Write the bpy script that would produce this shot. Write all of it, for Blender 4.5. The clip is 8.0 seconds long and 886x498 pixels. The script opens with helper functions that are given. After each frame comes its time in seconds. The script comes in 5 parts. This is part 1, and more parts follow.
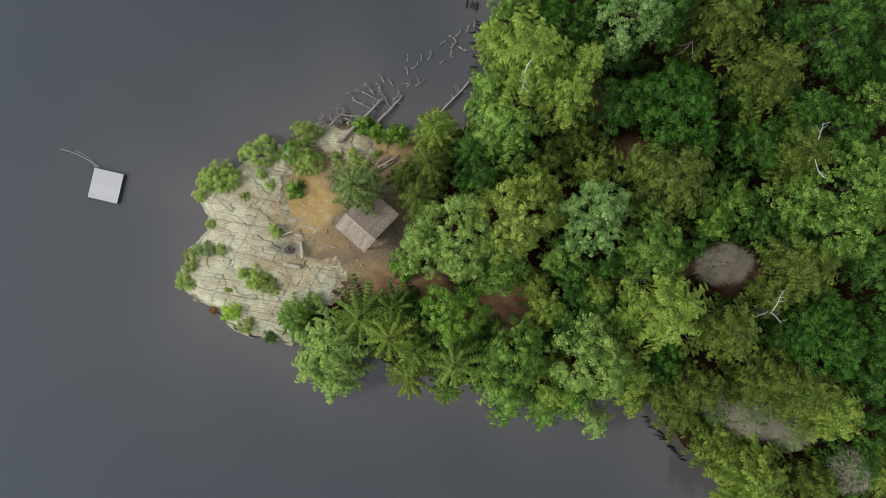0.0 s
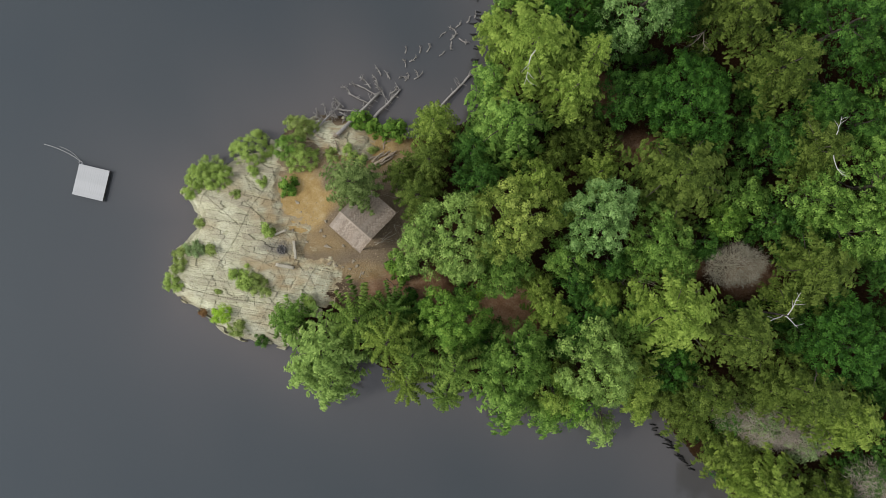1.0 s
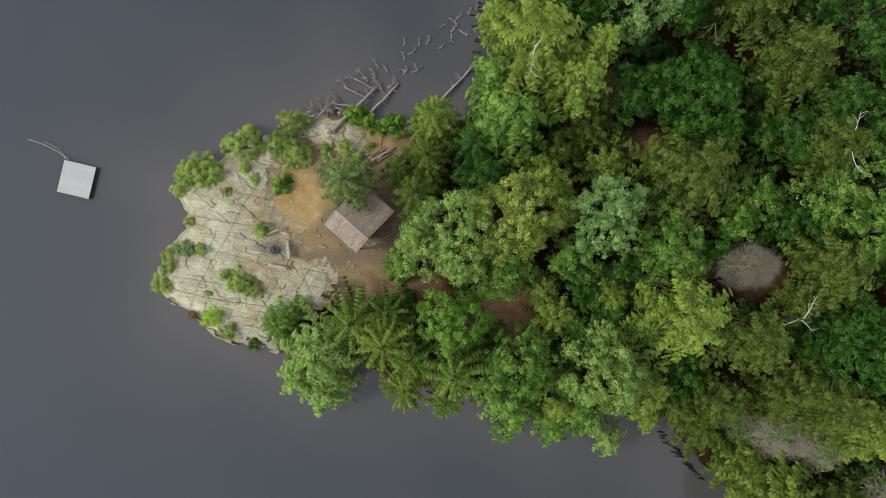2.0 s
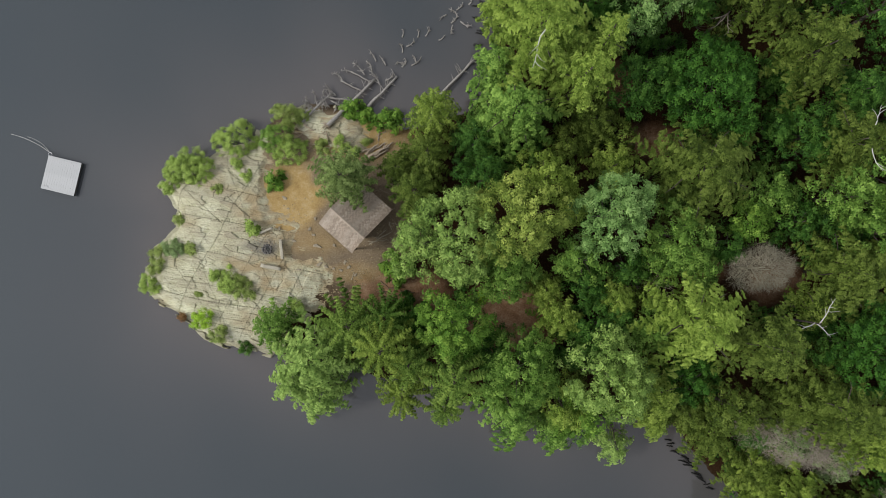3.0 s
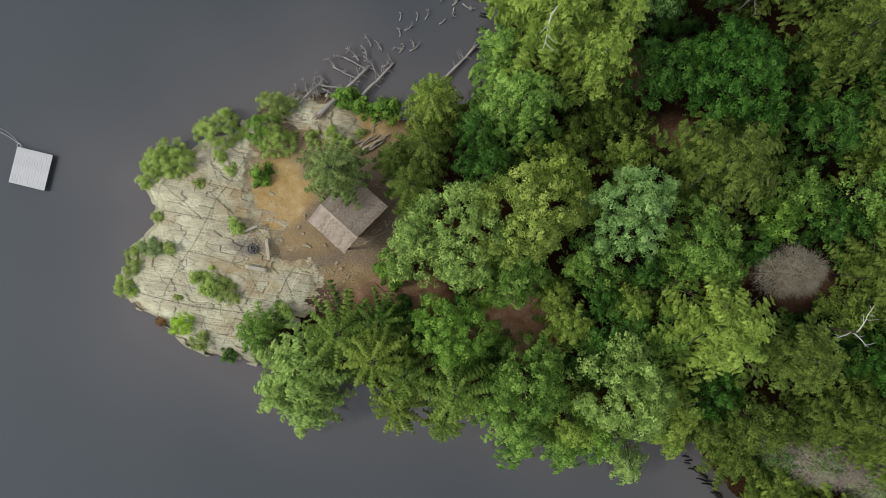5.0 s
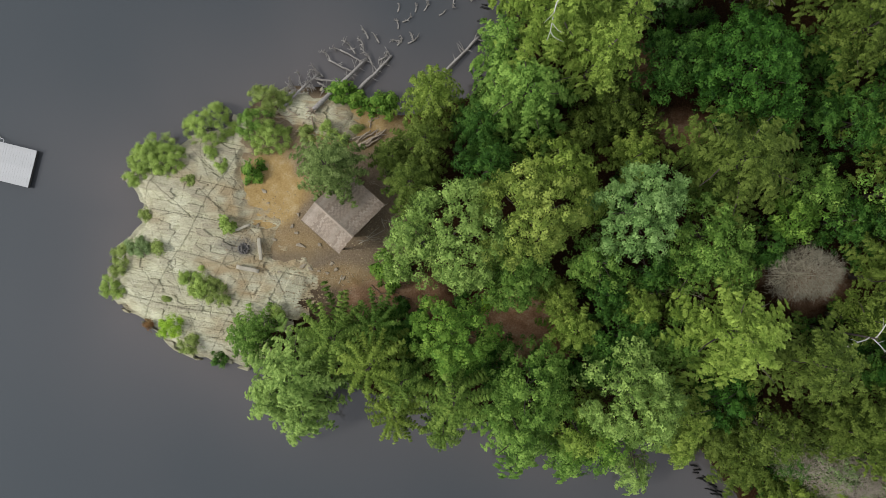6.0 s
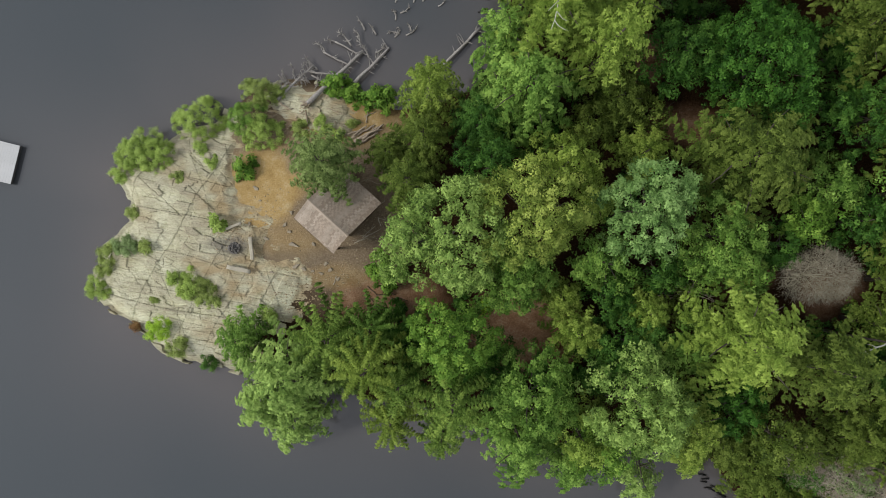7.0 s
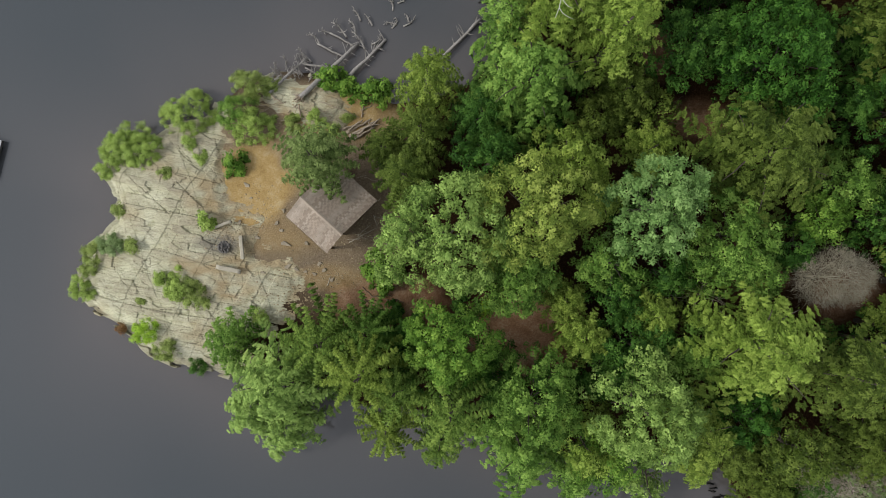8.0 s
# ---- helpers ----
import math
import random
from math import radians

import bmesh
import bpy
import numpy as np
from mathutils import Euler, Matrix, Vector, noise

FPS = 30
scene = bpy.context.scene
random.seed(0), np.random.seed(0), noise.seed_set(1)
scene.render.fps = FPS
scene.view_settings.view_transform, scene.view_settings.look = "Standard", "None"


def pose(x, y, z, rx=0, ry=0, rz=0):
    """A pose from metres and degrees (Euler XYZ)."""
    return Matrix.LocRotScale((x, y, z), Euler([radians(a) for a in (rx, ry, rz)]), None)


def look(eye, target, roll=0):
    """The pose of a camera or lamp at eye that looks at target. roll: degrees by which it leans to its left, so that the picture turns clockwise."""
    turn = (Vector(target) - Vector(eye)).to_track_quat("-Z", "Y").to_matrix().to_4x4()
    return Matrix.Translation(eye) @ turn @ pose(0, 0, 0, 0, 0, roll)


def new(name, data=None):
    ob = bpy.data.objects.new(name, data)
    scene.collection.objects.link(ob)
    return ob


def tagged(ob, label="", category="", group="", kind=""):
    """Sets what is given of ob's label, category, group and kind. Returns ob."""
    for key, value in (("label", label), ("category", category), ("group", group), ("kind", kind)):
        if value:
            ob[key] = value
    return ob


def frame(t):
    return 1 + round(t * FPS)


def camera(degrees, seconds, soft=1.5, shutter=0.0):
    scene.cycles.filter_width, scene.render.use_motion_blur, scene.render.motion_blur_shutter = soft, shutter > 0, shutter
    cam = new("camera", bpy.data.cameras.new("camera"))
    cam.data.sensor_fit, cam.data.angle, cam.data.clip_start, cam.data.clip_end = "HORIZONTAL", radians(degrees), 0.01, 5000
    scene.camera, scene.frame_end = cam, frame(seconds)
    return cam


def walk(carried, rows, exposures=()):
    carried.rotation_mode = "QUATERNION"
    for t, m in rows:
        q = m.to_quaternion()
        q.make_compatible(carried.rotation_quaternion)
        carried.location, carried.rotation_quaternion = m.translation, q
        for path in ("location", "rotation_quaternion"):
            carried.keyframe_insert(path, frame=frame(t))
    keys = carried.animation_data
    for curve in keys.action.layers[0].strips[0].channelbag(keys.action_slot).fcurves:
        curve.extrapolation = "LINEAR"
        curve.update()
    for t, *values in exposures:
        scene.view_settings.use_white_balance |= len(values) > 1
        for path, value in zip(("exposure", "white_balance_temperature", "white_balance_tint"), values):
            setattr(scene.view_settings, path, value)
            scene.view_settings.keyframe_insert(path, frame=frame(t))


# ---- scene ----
cam = camera(68.0, 8.0, 0.5)
METRES, EYE, TILT, LEAN, TURN = 17.6, 65.65, -90.0, 0.0, 0.0
ROWS = [
    (0.0, 0.0, 0.0, 0.0, -0.0, 0.0, -0.0),
    (0.5, 0.0015, 0.0738, -0.0006, 0.0, 0.03, -0.05),
    (1.0, 0.003, 0.1499, -0.0016, -0.02, 0.04, -0.11),
    (1.5, 0.0042, 0.2193, -0.0014, -0.02, 0.05, -0.15),
    (3.0, 0.0013, 0.4186, -0.001, -0.12, 0.05, -0.34),
    (3.5, 0.0006, 0.4842, -0.0021, -0.13, 0.06, -0.41),
    (4.0, 0.0003, 0.5457, -0.0015, -0.11, 0.06, -0.44),
    (4.5, 0.0015, 0.6051, -0.0016, -0.1, 0.08, -0.48),
    (6.0, 0.0076, 0.7806, -0.0024, -0.08, 0.14, -0.69),
    (6.5, 0.0101, 0.8365, -0.0034, -0.1, 0.17, -0.76),
    (7.0, 0.0134, 0.891, -0.0026, -0.07, 0.14, -0.81),
    (7.5, 0.0165, 0.9446, -0.0019, -0.07, 0.13, -0.89),
    (8.0, 0.0195, 0.9994, -0.0021, -0.08, 0.11, -0.94),
]
walk(cam, [(t, pose(0, 0, EYE, TILT, LEAN, TURN) @ pose(METRES * x, METRES * y, METRES * z, 90 + pitch, roll, yaw)) for t, x, y, z, yaw, pitch, roll in ROWS])

# ---- light: an overcast sky, brighter towards the south-west ----
SUN_EL, SUN_AZ = 41.0, 264.0
world = bpy.data.worlds.new("overcast_sky")
scene.world = world
world.use_nodes = True
wn = world.node_tree
wn.nodes.clear()
sky = wn.nodes.new("ShaderNodeTexSky")
sky.sky_type, sky.sun_disc = "NISHITA", False
sky.sun_elevation, sky.sun_rotation = radians(SUN_EL), radians(SUN_AZ)
sky.air_density, sky.dust_density, sky.ozone_density = 1.0, 0.15, 1.0
pale = wn.nodes.new("ShaderNodeHueSaturation")
pale.inputs["Saturation"].default_value = 0.22
bg = wn.nodes.new("ShaderNodeBackground")
bg.inputs["Strength"].default_value = 0.165
wout = wn.nodes.new("ShaderNodeOutputWorld")
wn.links.new(sky.outputs[0], pale.inputs["Color"])
wn.links.new(pale.outputs[0], bg.inputs[0])
wn.links.new(bg.outputs[0], wout.inputs[0])
sun = new("sun", bpy.data.lights.new("sun", "SUN"))
sun.data.energy, sun.data.angle, sun.data.color = 1.5, radians(14), (1.0, 0.97, 0.90)
a, e = radians(SUN_AZ), radians(SUN_EL)
sun.matrix_world = look((60 * math.sin(a) * math.cos(e), 60 * math.cos(a) * math.cos(e), 60 * math.sin(e)), (0, 0, 0))
scene.view_settings.exposure = 0.48


# ---- materials ----
class Mat:
    """A small node-tree builder."""

    def __init__(self, name):
        self.m = bpy.data.materials.new(name)
        self.m.use_nodes = True
        self.t = self.m.node_tree
        self.b = self.t.nodes["Principled BSDF"]
        self.out = self.t.nodes["Material Output"]

    def node(self, kind, **kw):
        n = self.t.nodes.new(kind)
        for k, v in kw.items():
            n.inputs[k.replace("_", " ")].default_value = v
        return n

    def link(self, a, b):
        self.t.links.new(a, b)

    def coords(self, scale=(1, 1, 1), rz=0.0, space="Object"):
        c = self.t.nodes.new("ShaderNodeTexCoord")
        mp = self.t.nodes.new("ShaderNodeMapping")
        mp.inputs["Scale"].default_value = scale
        mp.inputs["Rotation"].default_value = (0, 0, rz)
        self.link(c.outputs[space], mp.inputs[0])
        return mp.outputs[0]

    def noise(self, scale, detail=4, rough=0.6, vec=None):
        n = self.node("ShaderNodeTexNoise", Scale=scale, Detail=detail, Roughness=rough)
        if vec is not None:
            self.link(vec, n.inputs["Vector"])
        return n.outputs["Fac"]

    def ramp(self, fac, *stops):
        r = self.t.nodes.new("ShaderNodeValToRGB")
        el = r.color_ramp.elements
        while len(el) < len(stops):
            el.new(0.5)
        for s, (p, c) in zip(el, stops):
            s.position = p
            s.color = (*c, 1) if len(c) == 3 else c
        self.link(fac, r.inputs[0])
        return r.outputs[0]

    def mix(self, fac, a, b, how="MIX"):
        n = self.t.nodes.new("ShaderNodeMix")
        n.data_type, n.blend_type = "RGBA", how
        for sock, v in ((n.inputs[0], fac), (n.inputs[6], a), (n.inputs[7], b)):
            if isinstance(v, bpy.types.NodeSocket):
                self.link(v, sock)
            elif isinstance(v, (int, float)):
                sock.default_value = v
            else:
                sock.default_value = (*v, 1)
        return n.outputs[2]

    def math(self, op, a, b=0.0):
        n = self.t.nodes.new("ShaderNodeMath")
        n.operation = op
        for sock, v in zip(n.inputs, (a, b)):
            if isinstance(v, bpy.types.NodeSocket):
                self.link(v, sock)
            else:
                sock.default_value = v
        return n.outputs[0]

    def attr(self, name):
        n = self.t.nodes.new("ShaderNodeAttribute")
        n.attribute_name = name
        return n.outputs["Fac"]

    def rnd(self, island=True):
        if island:
            return self.t.nodes.new("ShaderNodeNewGeometry").outputs["Random Per Island"]
        return self.t.nodes.new("ShaderNodeObjectInfo").outputs["Random"]

    def bump(self, fac, strength=0.5, dist=0.05):
        n = self.node("ShaderNodeBump", Strength=strength, Distance=dist)
        self.link(fac, n.inputs["Height"])
        self.link(n.outputs[0], self.b.inputs["Normal"])

    def done(self, col=None, rough=0.8, metal=0.0, spec=0.3):
        if col is not None:
            if isinstance(col, bpy.types.NodeSocket):
                self.link(col, self.b.inputs["Base Color"])
            else:
                self.b.inputs["Base Color"].default_value = (*col, 1)
        if isinstance(rough, bpy.types.NodeSocket):
            self.link(rough, self.b.inputs["Roughness"])
        else:
            self.b.inputs["Roughness"].default_value = rough
        self.b.inputs["Metallic"].default_value = metal
        self.b.inputs["Specular IOR Level"].default_value = spec
        return self.m


def leaf_material(name, low, mid, high):
    """Leaves: colour varies from leaf to leaf, from clump to clump and towards the new-grown tips, with light painted
    onto clump tops and bough ridges; light passes through.
    """
    low, mid, high = ((0.96 * r, g, 0.93 * b) for r, g, b in (low, mid, high))
    k = Mat(name)
    clump = k.noise(0.8, 4, 0.65, k.coords())
    leaf = k.rnd()
    f = k.math("ADD", k.math("MULTIPLY", leaf, 0.08), k.math("MULTIPLY", clump, 0.90))
    f = k.math("ADD", k.math("ADD", k.math("MULTIPLY", f, 0.62), 0.10), k.math("MULTIPLY", k.attr("young_lit"), 0.30))
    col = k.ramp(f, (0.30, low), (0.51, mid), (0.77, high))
    k.done(col, 0.6, 0, 0.12)
    tr = k.t.nodes.new("ShaderNodeBsdfTranslucent")
    k.link(col, tr.inputs[0])
    mx = k.node("ShaderNodeMixShader", Fac=0.18)
    k.link(k.b.outputs[0], mx.inputs[1])
    k.link(tr.outputs[0], mx.inputs[2])
    k.link(mx.outputs[0], k.out.inputs[0])
    return k.m


LEAF = {
    "yellow": leaf_material("leaf_yellow_green", (0.027, 0.049, 0.005), (0.164, 0.244, 0.036), (0.398, 0.501, 0.104)),
    "olive": leaf_material("leaf_olive", (0.024, 0.042, 0.005), (0.140, 0.205, 0.029), (0.344, 0.426, 0.086)),
    "green": leaf_material("leaf_mid_green", (0.016, 0.042, 0.006), (0.107, 0.205, 0.032), (0.302, 0.448, 0.096)),
    "bright": leaf_material("leaf_bright_green", (0.017, 0.047, 0.005), (0.114, 0.226, 0.030), (0.304, 0.453, 0.080)),
    "pale": leaf_material("leaf_pale_green", (0.030, 0.057, 0.010), (0.175, 0.274, 0.060), (0.429, 0.564, 0.158)),
    "mint": leaf_material("leaf_mint_green", (0.022, 0.052, 0.011), (0.139, 0.248, 0.067), (0.355, 0.511, 0.181)),
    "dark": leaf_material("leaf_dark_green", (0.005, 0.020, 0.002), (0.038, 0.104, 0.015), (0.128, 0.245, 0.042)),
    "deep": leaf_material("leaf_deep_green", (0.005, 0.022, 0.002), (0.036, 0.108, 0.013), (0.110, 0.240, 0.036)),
    "silver": leaf_material("leaf_silvery_green", (0.036, 0.061, 0.020), (0.167, 0.240, 0.081), (0.375, 0.470, 0.222)),
    "fresh": leaf_material("leaf_fresh_green", (0.050, 0.080, 0.014), (0.225, 0.320, 0.065), (0.480, 0.590, 0.165)),
    "tan": leaf_material("leaf_tan_green", (0.045, 0.062, 0.014), (0.200, 0.260, 0.062), (0.410, 0.480, 0.150)),
    "mixed": leaf_material("leaf_turning_green", (0.031, 0.051, 0.007), (0.181, 0.247, 0.043), (0.467, 0.528, 0.127)),
    # Darker copy of the olive; on eastern trees it also paints in lens fall-off.
    "dark_olive": leaf_material("leaf_dark_olive", (0.014, 0.030, 0.004), (0.078, 0.116, 0.017), (0.20, 0.255, 0.052)),
    "sage": leaf_material("leaf_sage_green", (0.025, 0.044, 0.009), (0.135, 0.190, 0.052), (0.34, 0.42, 0.15)),
    "fern": leaf_material("leaf_fern_green", (0.018, 0.040, 0.005), (0.110, 0.185, 0.030), (0.30, 0.40, 0.085)),
    "lime": leaf_material("leaf_lime", (0.051, 0.105, 0.007), (0.242, 0.400, 0.032), (0.469, 0.650, 0.081)),
    "red": leaf_material("leaf_red", (0.08, 0.030, 0.012), (0.19, 0.085, 0.04), (0.28, 0.17, 0.07)),
}


def make_bark(name, dark, light):
    k = Mat(name)
    n1 = k.noise(7, 5, 0.7, k.coords((1, 1, 0.3)))
    n2 = k.noise(0.9, 3, 0.5, k.coords())
    col = k.mix(k.ramp(n2, (0.3, (0, 0, 0)), (0.7, (1, 1, 1))), k.ramp(n1, (0.3, dark), (0.7, light)), dark, "MIX")
    k.bump(n1, 0.6, 0.03)
    return k.done(k.mix(0.35, col, k.ramp(n1, (0.3, dark), (0.7, light))), 0.85)


BARK = make_bark("bark", (0.045, 0.035, 0.026), (0.11, 0.092, 0.075))
DEAD = make_bark("weathered_wood", (0.17, 0.155, 0.14), (0.45, 0.42, 0.385))
PALE_WOOD = make_bark("bleached_wood", (0.38, 0.36, 0.33), (0.62, 0.60, 0.56))
DRIFT = make_bark("driftwood", (0.24, 0.185, 0.13), (0.52, 0.44, 0.34))


def make_rock():
    k = Mat("rock_face")
    big = k.noise(0.35, 4, 0.6, k.coords())
    streak = k.noise(1.0, 7, 0.75, k.coords((1.3, 8.0, 3.0), radians(9)))
    fine = k.noise(3.0, 6, 0.8, k.coords((1.4, 10.0, 3.0), radians(8)))
    grain = k.noise(16, 5, 0.75, k.coords())
    lichen = k.noise(1.5, 7, 0.75, k.coords())
    bent = k.mix(0.10, k.coords((1.3, 3.0, 2.0), radians(12)), k.t.nodes.new("ShaderNodeTexNoise").outputs["Color"])
    net = k.node("ShaderNodeTexVoronoi", Scale=1.0)
    net.feature = "DISTANCE_TO_EDGE"
    k.link(bent, net.inputs["Vector"])
    hair = k.math("MULTIPLY", k.ramp(net.outputs["Distance"], (0.0, (1, 1, 1)), (0.035, (0, 0, 0))), k.ramp(k.noise(0.9, 3, 0.6, k.coords()), (0.42, (0, 0, 0)), (0.6, (1, 1, 1))))
    col = k.ramp(big, (0.3, (0.46, 0.435, 0.285)), (0.5, (0.60, 0.585, 0.405)), (0.7, (0.68, 0.675, 0.50)))
    col = k.mix(k.math("MULTIPLY", k.attr("slab"), 0.85), col, (0.33, 0.285, 0.20))
    col = k.mix(k.ramp(streak, (0.36, (0.45, 0.45, 0.45)), (0.52, (0, 0, 0))), col, (0.23, 0.20, 0.145))
    col = k.mix(k.ramp(fine, (0.34, (0.5, 0.5, 0.5)), (0.46, (0, 0, 0))), col, (0.15, 0.135, 0.095))
    col = k.mix(k.ramp(fine, (0.58, (0, 0, 0)), (0.72, (0.5, 0.5, 0.5))), col, (0.54, 0.54, 0.44))
    col = k.mix(k.ramp(lichen, (0.54, (0, 0, 0)), (0.68, (0.65, 0.65, 0.65))), col, (0.23, 0.225, 0.115))
    col = k.mix(k.math("MULTIPLY", k.attr("earth"), 0.85), col, (0.34, 0.255, 0.14))
    col = k.mix(k.math("MULTIPLY", hair, 0.5), col, (0.12, 0.105, 0.07))
    col = k.mix(k.math("MULTIPLY", k.ramp(k.attr("crack"), (0.30, (0, 0, 0)), (0.75, (1, 1, 1))), 0.62), col, (0.095, 0.085, 0.055))
    col = k.mix(k.math("MULTIPLY", k.attr("soot"), 0.8), col, (0.13, 0.115, 0.10))
    col = k.mix(k.math("MULTIPLY", k.attr("wet"), 0.75), col, (0.09, 0.075, 0.055))
    col = k.mix(0.5, col, k.ramp(grain, (0.25, (0.22, 0.22, 0.22)), (0.75, (0.78, 0.78, 0.78))), "OVERLAY")
    k.bump(k.math("ADD", k.math("MULTIPLY", streak, 1.2), k.math("MULTIPLY", k.math("ADD", grain, fine), 0.5)), 0.8, 0.06)
    return k.done(col, 0.85)


def make_ground():
    k = Mat("forest_soil")
    n1 = k.noise(1.1, 6, 0.7, k.coords())
    n2 = k.noise(9, 6, 0.8, k.coords())
    n3 = k.noise(30, 3, 0.7, k.coords())
    # Leaf litter, set near black so that it carries the canopy gaps' shade.
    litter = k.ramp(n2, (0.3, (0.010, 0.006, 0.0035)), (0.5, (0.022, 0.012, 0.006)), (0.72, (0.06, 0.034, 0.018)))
    soil = k.ramp(n2, (0.3, (0.14, 0.10, 0.064)), (0.52, (0.25, 0.19, 0.125)), (0.75, (0.41, 0.335, 0.25)))
    sand = k.ramp(k.math("ADD", k.math("MULTIPLY", n1, 0.55), k.math("MULTIPLY", n2, 0.45)), (0.32, (0.27, 0.175, 0.068)), (0.50, (0.41, 0.28, 0.115)), (0.66, (0.52, 0.41, 0.24)))
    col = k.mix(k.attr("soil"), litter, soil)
    path = k.ramp(k.math("ADD", k.math("MULTIPLY", n1, 0.5), k.math("MULTIPLY", n2, 0.5)), (0.36, (0.17, 0.088, 0.046)), (0.50, (0.37, 0.205, 0.115)), (0.64, (0.56, 0.40, 0.27)))
    col = k.mix(k.attr("path"), col, path)
    col = k.mix(k.attr("sand"), col, sand)
    col = k.mix(k.attr("ash"), col, (0.10, 0.095, 0.09))
    col = k.mix(k.attr("bed"), col, (0.075, 0.062, 0.045))
    col = k.mix(0.4, col, k.ramp(n3, (0.25, (0.28, 0.28, 0.28)), (0.75, (0.72, 0.72, 0.72))), "OVERLAY")
    k.bump(k.math("ADD", n2, k.math("MULTIPLY", n3, 0.6)), 0.8, 0.06)
    return k.done(col, 0.95, 0, 0.0)


def make_water():
    k = Mat("lake_water")
    n = k.noise(0.06, 3, 0.5, k.coords())
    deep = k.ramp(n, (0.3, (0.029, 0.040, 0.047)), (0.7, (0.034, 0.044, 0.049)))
    # Paler shore tint: murky shallows, plus uneven sky reflection put into the colour.
    col = k.mix(k.attr("near_shore"), deep, (0.092, 0.083, 0.081))
    k.bump(k.noise(1.6, 4, 0.6, k.coords((1, 0.7, 1))), 0.04, 0.1)
    k.done(col, 0.06, 0, 1.0)
    k.b.inputs["IOR"].default_value = 1.4
    return k.m


def plain(name, c, rough=0.7, metal=0.0, var=0.25, scale=6.0, stretch=(1, 1, 1), spec=0.3):
    """Paint, rope or metal with light stains at two scales."""
    k = Mat(name)
    n = k.noise(scale, 5, 0.7, k.coords(stretch))
    n2 = k.noise(scale * 0.15, 3, 0.6, k.coords())
    lo = tuple(x * (1 - var) for x in c)
    hi = tuple(min(1, x * (1 + var)) for x in c)
    col = k.mix(0.5, k.ramp(n, (0.3, lo), (0.7, hi)), k.ramp(n2, (0.35, lo), (0.65, hi)))
    k.bump(n, 0.3, 0.01)
    return k.done(col, rough, metal, spec)


def make_shingle():
    k = Mat("cedar_shingle")
    r = k.rnd()
    n = k.noise(5, 5, 0.7, k.coords())
    n2 = k.noise(0.9, 4, 0.6, k.coords())
    col = k.ramp(r, (0.0, (0.29, 0.225, 0.172)), (0.5, (0.37, 0.30, 0.237)), (1.0, (0.45, 0.375, 0.305)))
    col = k.mix(k.ramp(n2, (0.4, (0, 0, 0)), (0.75, (0.5, 0.5, 0.5))), col, (0.16, 0.14, 0.11))
    col = k.mix(0.3, col, k.ramp(n, (0.25, (0.3, 0.3, 0.3)), (0.75, (0.7, 0.7, 0.7))), "OVERLAY")
    k.bump(n, 0.5, 0.01)
    return k.done(col, 0.9)


ROCK, GROUND, WATER, SHINGLE = make_rock(), make_ground(), make_water(), make_shingle()
DECK = plain("painted_deck_board", (0.43, 0.43, 0.43), 0.6, 0, 0.10, 5, (6, 1, 1))
DECK_SIDE = plain("wet_dark_timber", (0.05, 0.048, 0.045), 0.7)
ROPE = plain("old_rope", (0.42, 0.42, 0.40), 0.9)
STEEL = plain("galvanised_steel", (0.45, 0.45, 0.46), 0.45, 0.8)
LOG = plain("hewn_log", (0.40, 0.36, 0.28), 0.85, 0, 0.3, 8, (1, 6, 6))
WALL_LOG = plain("brown_log", (0.15, 0.105, 0.07), 0.85, 0, 0.35, 8)
STONE = plain("pale_stone", (0.33, 0.28, 0.205), 0.85, 0, 0.35, 7)
CHIP = plain("brown_chip", (0.33, 0.26, 0.16), 0.9, 0, 0.4, 3)
FIRE_STONE = plain("sooty_stone", (0.13, 0.12, 0.11), 0.9, 0, 0.4, 9)
ASH = plain("wood_ash", (0.11, 0.105, 0.10), 1.0, 0, 0.4, 12)
HEARTWOOD = plain("cut_wood", (0.36, 0.27, 0.17), 0.8)


# ---- mesh helpers ----
def mesh_of(name, verts, faces, mat, smooth=False):
    me = bpy.data.meshes.new(name)
    me.from_pydata([tuple(v) for v in verts], [], [tuple(f) for f in faces])
    me.materials.append(mat)
    if smooth:
        me.shade_smooth()
    return me


def leaf_mesh(name, co, mat, young_lit=None):
    """Many loose small leaves from an array n x 3 x 3."""
    n = len(co)
    me = bpy.data.meshes.new(name)
    me.vertices.add(3 * n)
    me.vertices.foreach_set("co", np.ascontiguousarray(co, dtype=np.float32).ravel())
    me.loops.add(3 * n)
    me.loops.foreach_set("vertex_index", np.arange(3 * n, dtype=np.int32))
    me.polygons.add(n)
    me.polygons.foreach_set("loop_start", np.arange(0, 3 * n, 3, dtype=np.int32))
    me.update(calc_edges=True)
    me.materials.append(mat)
    if young_lit is not None:
        at = me.attributes.new("young_lit", "FLOAT", "POINT")
        at.data.foreach_set("value", np.repeat(young_lit, 3).astype(np.float32))
    return me


def empty(name, x, y, z, rz=0.0):
    ob = new(name)
    ob.empty_display_size = 0.3
    ob.matrix_basis = pose(x, y, z, 0, 0, rz)
    return ob


def part(name, me, parent, label=""):
    """One mesh (or bmesh with its material) as a part under its thing, in the thing's own axes."""
    ob = new(name, me)
    ob.parent = parent
    if label:
        tagged(ob, label)
    return ob


def bm_mesh(name, bm, mat, smooth=False):
    me = bpy.data.meshes.new(name)
    bm.to_mesh(me)
    bm.free()
    me.materials.append(mat)
    if smooth:
        me.shade_smooth()
    return me


